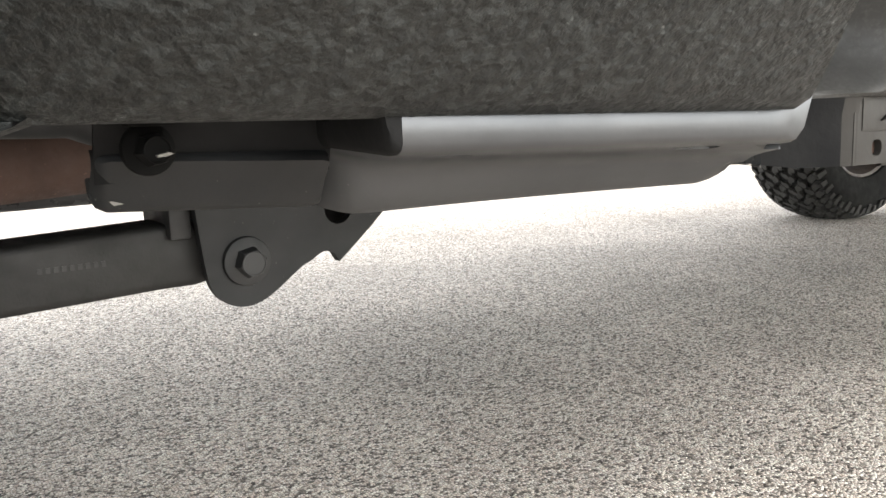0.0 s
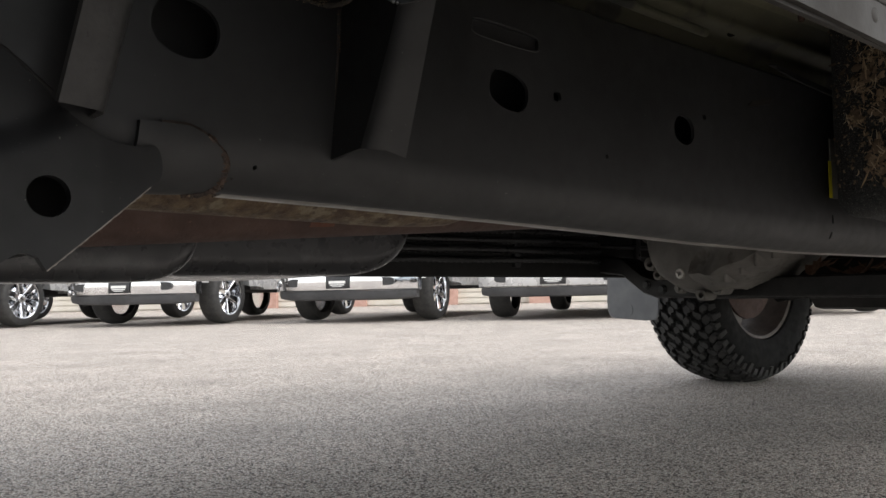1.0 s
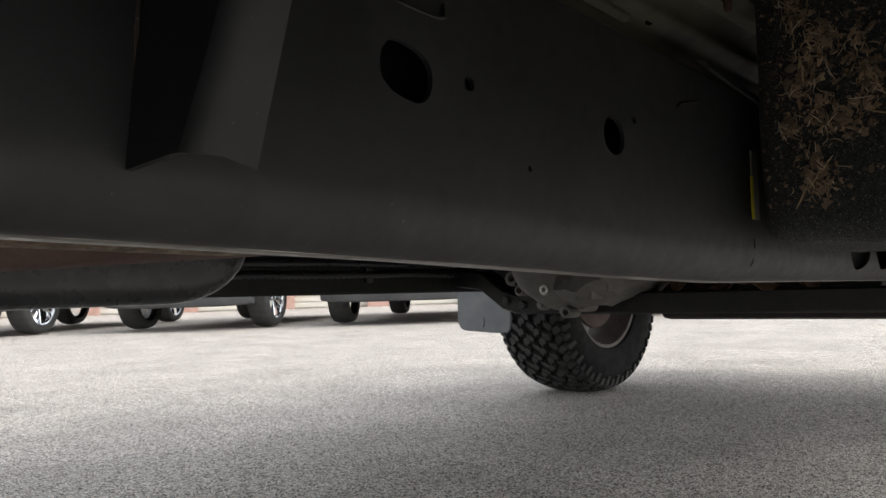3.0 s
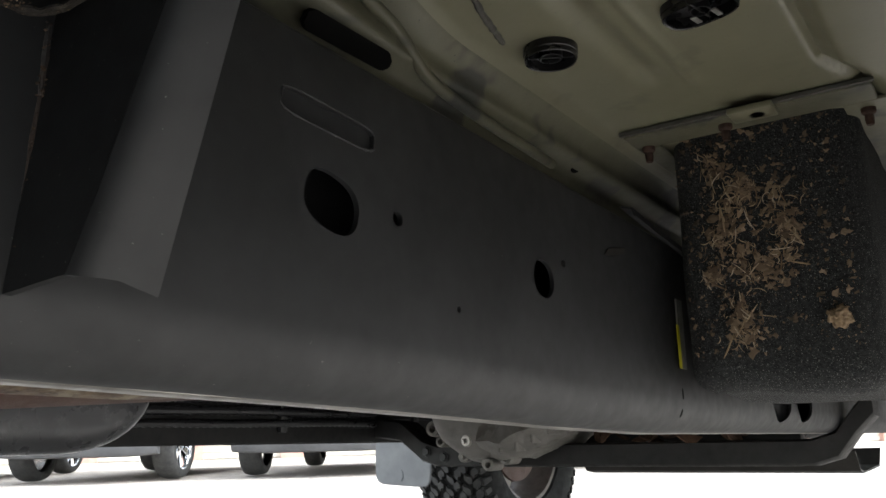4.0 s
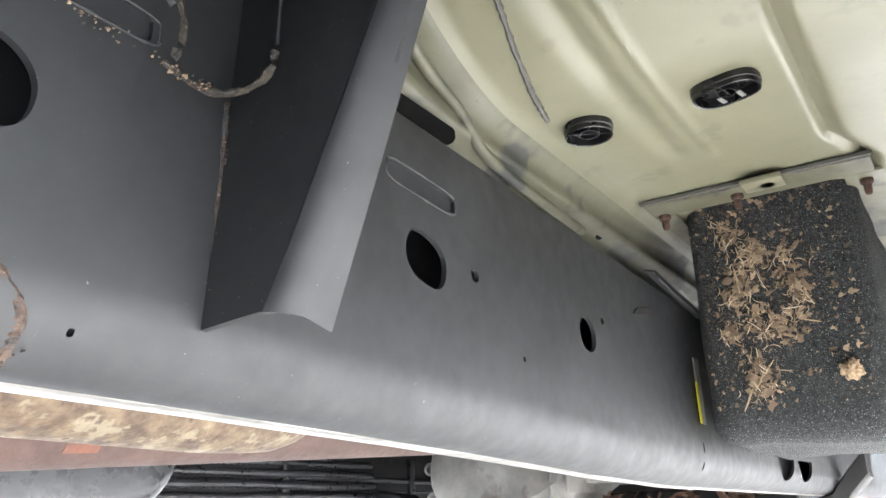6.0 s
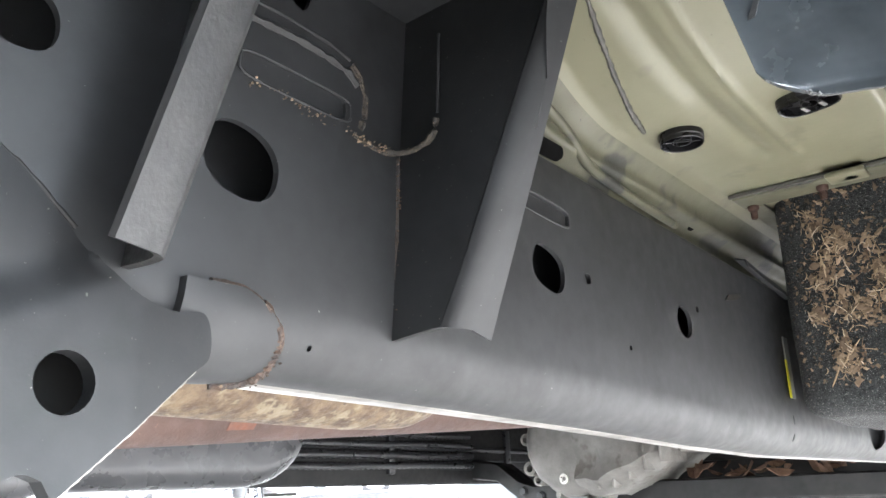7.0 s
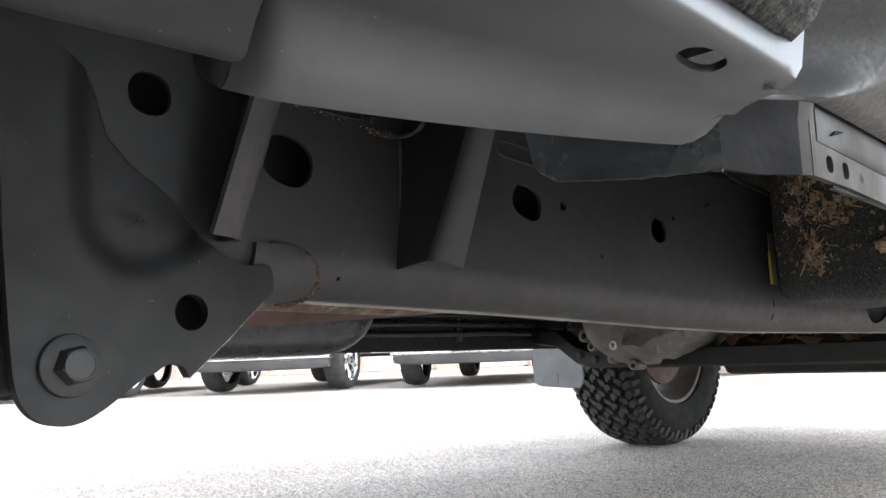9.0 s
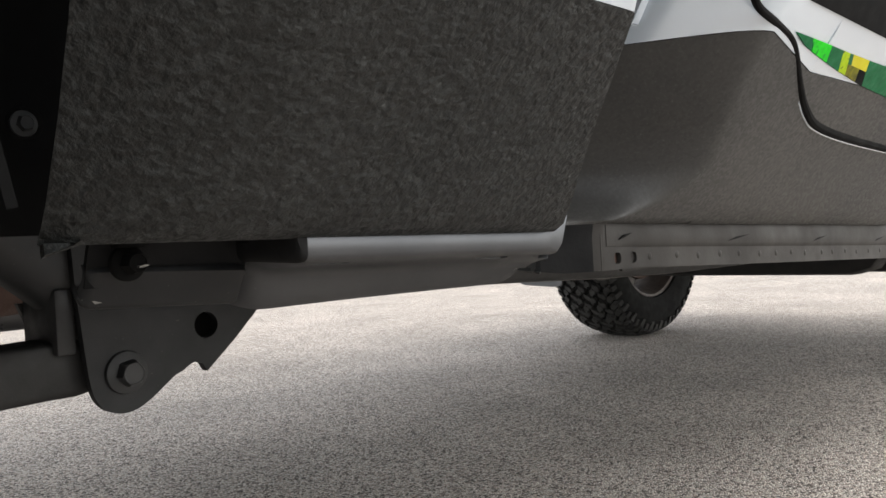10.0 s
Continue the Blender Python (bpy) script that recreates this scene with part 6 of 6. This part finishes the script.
PIPES = [([(2.2, 0.98, 0.47), (2.4, 0.99, 0.44), (2.7, 1.0, 0.43), (3.0, 1.0, 0.5)], 0.028, RUST), ([(1.95, 1.0, 0.445), (2.15, 1.02, 0.415), (2.3, 1.1, 0.41)], 0.007, STEEL),
         ([(2.1, 0.92, 0.40), (2.16, 0.99, 0.43), (2.2, 1.06, 0.40)], 0.006, RUST), ([(2.12, 0.9, 0.47), (2.16, 1.0, 0.44), (2.22, 1.08, 0.43), (2.3, 1.2, 0.44)], 0.009, PLASTIC),
         ([(3.38, 1.98, 0.32), (3.3, 1.55, 0.37)], 0.028, ECOAT_DARK), ([(3.25, 1.98, 0.42), (3.2, 1.5, 0.43)], 0.018, ECOAT_DARK)]
for pts, r, mat_l in PIPES:
    bm = bmesh.new()
    tube(bm, pts, r, 14)
    part("pipe", bm, mat_l, truck)
bm = bmesh.new()
box(bm, 2.24, 2.25, 1.22, 1.285, 0.428, 0.452)
part("label", bm, WHITE, truck, "small white printed label", smooth=False)

# ---- straw and mud stuck to the bin ----
rng = random.Random(21)


def bin_face(y, z, lift=0.0):
    k = (0.66 - z) / 0.245
    return Vector((1.2155 + 0.010 * k - lift, y, z))


tufts = [(0.689, 0.607, 0.007), (0.680, 0.573, 0.008), (0.689, 0.553, 0.007), (0.644, 0.570, 0.009), (0.638, 0.549, 0.007), (0.669, 0.525, 0.008), (0.649, 0.518, 0.008), (0.680, 0.484, 0.008), (0.677, 0.470, 0.007), (0.697, 0.518, 0.005), (0.668, 0.588, 0.007)]
bm = bmesh.new()
for k in range(300):
    ty, tz, ts = tufts[k % len(tufts)]
    y, z = rng.gauss(ty, ts * 1.15), rng.gauss(tz, ts * 1.35)
    if not (0.595 < y < 0.722 and 0.45 < z < 0.645):
        continue
    blade = k % 14 == 0
    a = rng.choice((rng.gauss(1.1, 0.5), rng.uniform(0, 3.14), rng.gauss(2.0, 0.3)))
    L, w = (rng.uniform(0.012, 0.026), rng.uniform(0.00035, 0.00075)) if blade else (rng.uniform(0.003, 0.013), rng.uniform(0.00015, 0.00050))
    curl, lift = rng.uniform(-1, 1) * (0.5 if blade else 2.4), rng.uniform(0, 0.005)
    pts, at = [], Vector((y - L * 0.5 * math.cos(a), z - L * 0.5 * math.sin(a)))
    for i in range(6):
        g = a + curl * (i / 5 - 0.5)
        pts.append(bin_face(at.x, at.y, 0.0008 + lift * (0.6 + rng.random() * 0.5)))
        at += Vector((math.cos(g), math.sin(g))) * (L / 5)
    d = Vector((0, -math.sin(a), math.cos(a))) * w
    loft(bm, [[p - d * q, p + Vector((-w * q, 0, 0)), p + d * q] for p, q in zip(pts, (0.4, 1.0, 1.2, 1.0, 0.8, 0.3))], ring=True)
tagged(part("straw", bm, STRAW_MIX, smooth=False), "tangled dry straw stuck to the felt bin", "straw", kind="stuff")


def flake(bm, y, z, s, lift, n=8):
    """A thin ragged chip lying on the felt."""
    c0, t0, sq = bin_face(y, z, lift), rng.uniform(0, 6.28), rng.uniform(0.35, 1.0)
    ring_pts = []
    for i in range(n):
        q = s * rng.uniform(0.3, 1.45)
        u, w = q * math.cos(6.283 * i / n), q * sq * math.sin(6.283 * i / n)
        ring_pts.append(c0 + Vector((rng.uniform(-0.0010, 0.0003), u * math.cos(t0) - w * math.sin(t0), u * math.sin(t0) + w * math.cos(t0))))
    top = [p.lerp(c0, 0.25) + Vector((-s * 0.05 - rng.uniform(0, 0.0005), 0, 0)) for p in ring_pts]
    loft(bm, [ring_pts, top], ring=True, caps=True)


bm = bmesh.new()
for k in range(760):
    y, z = rng.uniform(0.588, 0.722), rng.uniform(0.45, 0.648)
    flake(bm, y, z, rng.uniform(0.0004, 0.0014) * rng.choice((0.6, 1, 1, 1.8)), rng.uniform(0, 0.0008), 6)
for k in range(120):
    flake(bm, rng.uniform(0.592, 0.716), 0.647 - 0.18 * rng.random() ** 1.6, rng.uniform(0.0012, 0.0042), 0.0006, 11)
tagged(part("mud_flakes", bm, FLAKE_MIX, smooth=False), "dried brown mud and leaf flakes on the felt bin", "mud", kind="stuff")
bm = bmesh.new()
for k in range(520):
    ty, tz, ts = rng.choice(tufts)
    y, z = rng.gauss(ty, ts * 0.9), rng.gauss(tz, ts * 1.1)
    if 0.595 < y < 0.72 and 0.448 < z < 0.645:
        flake(bm, y, z, rng.uniform(0.0010, 0.0042) * rng.choice((0.5, 1, 1.3)), rng.uniform(0.0004, 0.0030), 11)
tagged(part("chaff", bm, CHAFF_MIX, smooth=False), "matted tan chaff under the straw on the bin", "straw", kind="stuff")
bm = bmesh.new()
bmesh.ops.create_icosphere(bm, subdivisions=4, radius=0.008)
for v in bm.verts:
    v.co *= 1 + 0.5 * noise.noise(v.co * 160) + 0.35 * noise.noise(v.co * 520)
    v.co += Vector((1.222, 0.606, 0.475))
tagged(part("mud_clump", bm, CLUMP), "small clump of dry grass and mud on the bin", "mud")

# dry leaves caught on the crossmember
for k in range(26):
    bm = bmesh.new()
    c = Vector((2.06 + rng.uniform(-0.005, 0.075), rng.uniform(0.88, 1.2), 0.380 + rng.uniform(0, 0.02)))
    s = rng.uniform(0.012, 0.03)
    m = Matrix.Translation(c) @ Euler((rng.uniform(-0.9, 0.9), rng.uniform(-0.9, 0.9), rng.uniform(0, 6))).to_matrix().to_4x4()
    prism(bm, [m @ Vector((px * s, py * s * 0.6, 0.25 * s * px * px)) for px, py in ((-1, 0), (-0.5, 0.7), (0.2, 0.8), (1, 0.1), (0.4, -0.6), (-0.4, -0.7))], m.to_3x3() @ Vector((0, 0, 0.0012)))
    tagged(part("dry_leaf", bm, LEAF), "curled dry brown leaf caught on the crossmember", "leaf", "leaves on the crossmember")


# ---- parked pickups ----
def parked_pickup(paint, bumper_mat, label):
    """Front looks to minus y, the origin lies on the ground under the front axle."""
    t = thing("parked_pickup", label, "truck", "row of parked pickups")
    R = 0.40
    bm = bmesh.new()
    rows = []
    for y, top, low in ((-0.86, 0.98, 0.62), (-0.8, 1.06, 0.55), (-0.5, 1.14, 0.55), (0.75, 1.22, 0.5), (0.9, 1.24, 0.48)):
        rows.append([(-0.99, y, low), (-1.0, y, 0.9), (-0.93, y, top - 0.03), (-0.6, y, top), (0.6, y, top), (0.93, y, top - 0.03), (1.0, y, 0.9), (0.99, y, low), (0.7, y, low + 0.05), (-0.7, y, low + 0.05)])
    loft(bm, rows, ring=True, caps=True)
    arches = []
    for s in (-1, 1):
        c = bmesh.new()
        lathe(c, [(0, -0.2), (0.5, -0.2), (0.5, 0.2), (0, 0.2)], Matrix.Translation((s * 0.95, 0, R + 0.03)) @ Matrix.Rotation(radians(90), 4, "Y"), 40)
        bmesh.ops.remove_doubles(c, verts=c.verts, dist=1e-5)
        bmesh.ops.recalc_face_normals(c, faces=c.faces)
        arches.append(c)
    part("front_body", cut(bm, arches), paint, t, angle=35)
    bm = bmesh.new()
    rows = []
    for y, roof in ((0.9, 1.28), (1.35, 1.82), (1.7, 1.92), (2.7, 1.9), (2.85, 1.4)):
        rows.append([(-0.98, y, 0.46), (-1.0, y, 0.9), (-0.97, y, 1.2), (-0.72, y, roof), (0.72, y, roof), (0.97, y, 1.2), (1.0, y, 0.9), (0.98, y, 0.46)])
    loft(bm, rows, ring=True, caps=True)
    part("cab", bm, paint, t, angle=35)
    bm = bmesh.new()
    loft(bm, [[(-0.86, 0.93, 1.27), (0.86, 0.93, 1.27)], [(-0.7, 1.36, 1.77), (0.7, 1.36, 1.77)]])
    part("windscreen", shell(bm, 0.01), GLASS, t)
    bm = bmesh.new()
    box(bm, -0.99, 0.99, 2.9, 4.9, 0.62, 1.3, 0.03)
    arches = []
    for s in (-1, 1):
        c = bmesh.new()
        lathe(c, [(0, -0.2), (0.5, -0.2), (0.5, 0.2), (0, 0.2)], Matrix.Translation((s * 0.95, 3.67, R + 0.03)) @ Matrix.Rotation(radians(90), 4, "Y"), 40)
        bmesh.ops.remove_doubles(c, verts=c.verts, dist=1e-5)
        bmesh.ops.recalc_face_normals(c, faces=c.faces)
        arches.append(c)
    part("bed", cut(bm, arches), paint, t, angle=35)
    # bumper bowed in plan, with fog lamp recesses
    bm = bmesh.new()
    rows = []
    for k in range(25):
        x = -1.0 + 2.0 * k / 24
        y = -0.97 + 0.20 * abs(x) ** 3
        rows.append([(x, y + 0.03, 0.405), (x, y, 0.42), (x, y - 0.012, 0.47), (x, y, 0.60), (x, y + 0.03, 0.625), (x, y + 0.12, 0.63), (x, y + 0.12, 0.405)])
    loft(bm, rows, ring=True, caps=True)
    bumper = part("front_bumper", bm, bumper_mat, t, "bright front bumper", angle=35)
    bm = bmesh.new()
    rows = []
    for k in range(25):
        x = -0.97 + 1.94 * k / 24
        y = -0.945 + 0.20 * abs(x) ** 3
        low = 0.285 + 0.03 * abs(x) ** 6
        rows.append([(x, y + 0.10, low), (x, y + 0.03, low + 0.012), (x, y, 0.37), (x, y + 0.005, 0.404), (x, y + 0.10, 0.404)])
    loft(bm, rows, ring=True, caps=True)
    part("air_dam", bm, GREY_PLASTIC, t, "grey plastic air dam", angle=35)
    for s in (-1, 1):
        bm = bmesh.new()
        y = -0.987 + 0.20 * 0.62 ** 3
        prism(bm, [(s * 0.62 + px, y + 0.06 * abs(px), 0.515 + pz) for px, pz in oval(0, 0, 0.13, 0.05, 20, power=3)], (0, 0.03, 0))
        part("fog_lamp", bm, PLASTIC, bumper, "dark fog lamp recess")
        bm = bmesh.new()
        box(bm, s * 0.79 - 0.19, s * 0.79 + 0.19, -0.885, -0.7, 0.83, 0.98, 0.03)
        part("headlight", bm, GLASS, t, "clear headlight")
        bm = bmesh.new()
        box(bm, s * 1.16 - 0.1, s * 1.16 + 0.1, 0.95, 1.05, 1.2, 1.42, 0.03)
        part("wing_mirror", bm, PLASTIC, t)
    bm = bmesh.new()
    box(bm, -0.58, 0.58, -0.9, -0.8, 0.66, 1.0, 0.02)
    part("grille", bm, PLASTIC, t, "black grille")
    bm = bmesh.new()
    box(bm, -0.16, 0.16, -1.0, -0.985, 0.435, 0.60, 0.004)
    plate = part("front_plate", bm, PLASTIC, t, "black dealer plate with white print")
    for z, hw, hh in ((0.515, 0.115, 0.017), (0.482, 0.10, 0.007), (0.462, 0.07, 0.004)):
        bm = bmesh.new()
        box(bm, -hw, hw, -1.003, -0.9995, z - hh, z + hh)
        part("print_bar", bm, WHITE, plate, smooth=False)
    for x in (-0.87, 0.87):
        for y in (0.0, 3.67):
            s = 1 if x > 0 else -1
            m = Matrix.Translation((x, y, R - 0.004)) @ Matrix.Rotation(radians(90 * s), 4, "Y")
            bm = bmesh.new()
            prof = [(r * 1.0, h) for r, h in tyre_profile(R, 0.27)]
            prof = [(0.275, -0.11)] + [(max(r, 0.275), h) for r, h in prof] + [(0.275, 0.11)]
            lathe(bm, prof, m, 48)
            wheel = part("wheel", bm, RUBBER, t, "road tyre on a chrome rim", angle=40)
            bm = bmesh.new()
            lathe(bm, [(0.28, 0.118), (0.272, 0.125), (0.262, 0.118), (0.25, 0.05), (0.245, -0.08), (0.0, -0.08)], m, 48)
            part("rim", bm, CHROME, wheel)
            for k in range(6):
                bm = bmesh.new()
                prism(bm, [(0.03, -0.028, 0.085), (0.255, -0.05, 0.10), (0.255, 0.05, 0.10), (0.03, 0.028, 0.085)], (0, 0, -0.035))
                bmesh.ops.bevel(bm, geom=list(bm.edges), offset=0.006, segments=1, affect="EDGES")
                bm.transform(m @ Matrix.Rotation(radians(60 * k + 10), 4, "Z"))
                part("spoke", bm, CHROME, wheel)
            bm = bmesh.new()
            lathe(bm, [(0, 0.105), (0.04, 0.104), (0.06, 0.09), (0.065, 0.05)], m, 24)
            part("hub_cap", bm, CHROME, wheel)
    bm = bmesh.new()
    box(bm, -0.75, 0.75, 0.3, 4.4, 0.42, 0.6, 0.03)
    part("underbody", bm, ECOAT_DARK, t, smooth=False)
    return t


SPOTS = [((4.82, 11.74), -13), ((6.88, 9.77), -15), ((8.66, 7.80), -14), ((2.72, 13.75), -12), ((10.7, 5.85), -14), ((0.7, 15.7), -14)]
first = {}
for k, ((x, y), jig) in enumerate(SPOTS):
    kind_k = k % 3
    pm, bmat, lab = ((PAINT_SILVER, CHROME, "silver pickup with a bright bumper, parked in the row"), (PAINT_WHITE, CHROME, "white pickup with a chrome bumper, parked in the row"), (PAINT_DARK, PAINT_SILVER, "dark pickup with a silver bumper, parked in the row"))[kind_k]
    m = Matrix.Translation((x, y, GZ)) @ Matrix.Rotation(radians(-45 + jig), 4, "Z")
    if kind_k not in first:
        first[kind_k] = parked_pickup(pm, bmat, lab)
        first[kind_k].matrix_basis = m
    else:
        copy_thing(first[kind_k], m)
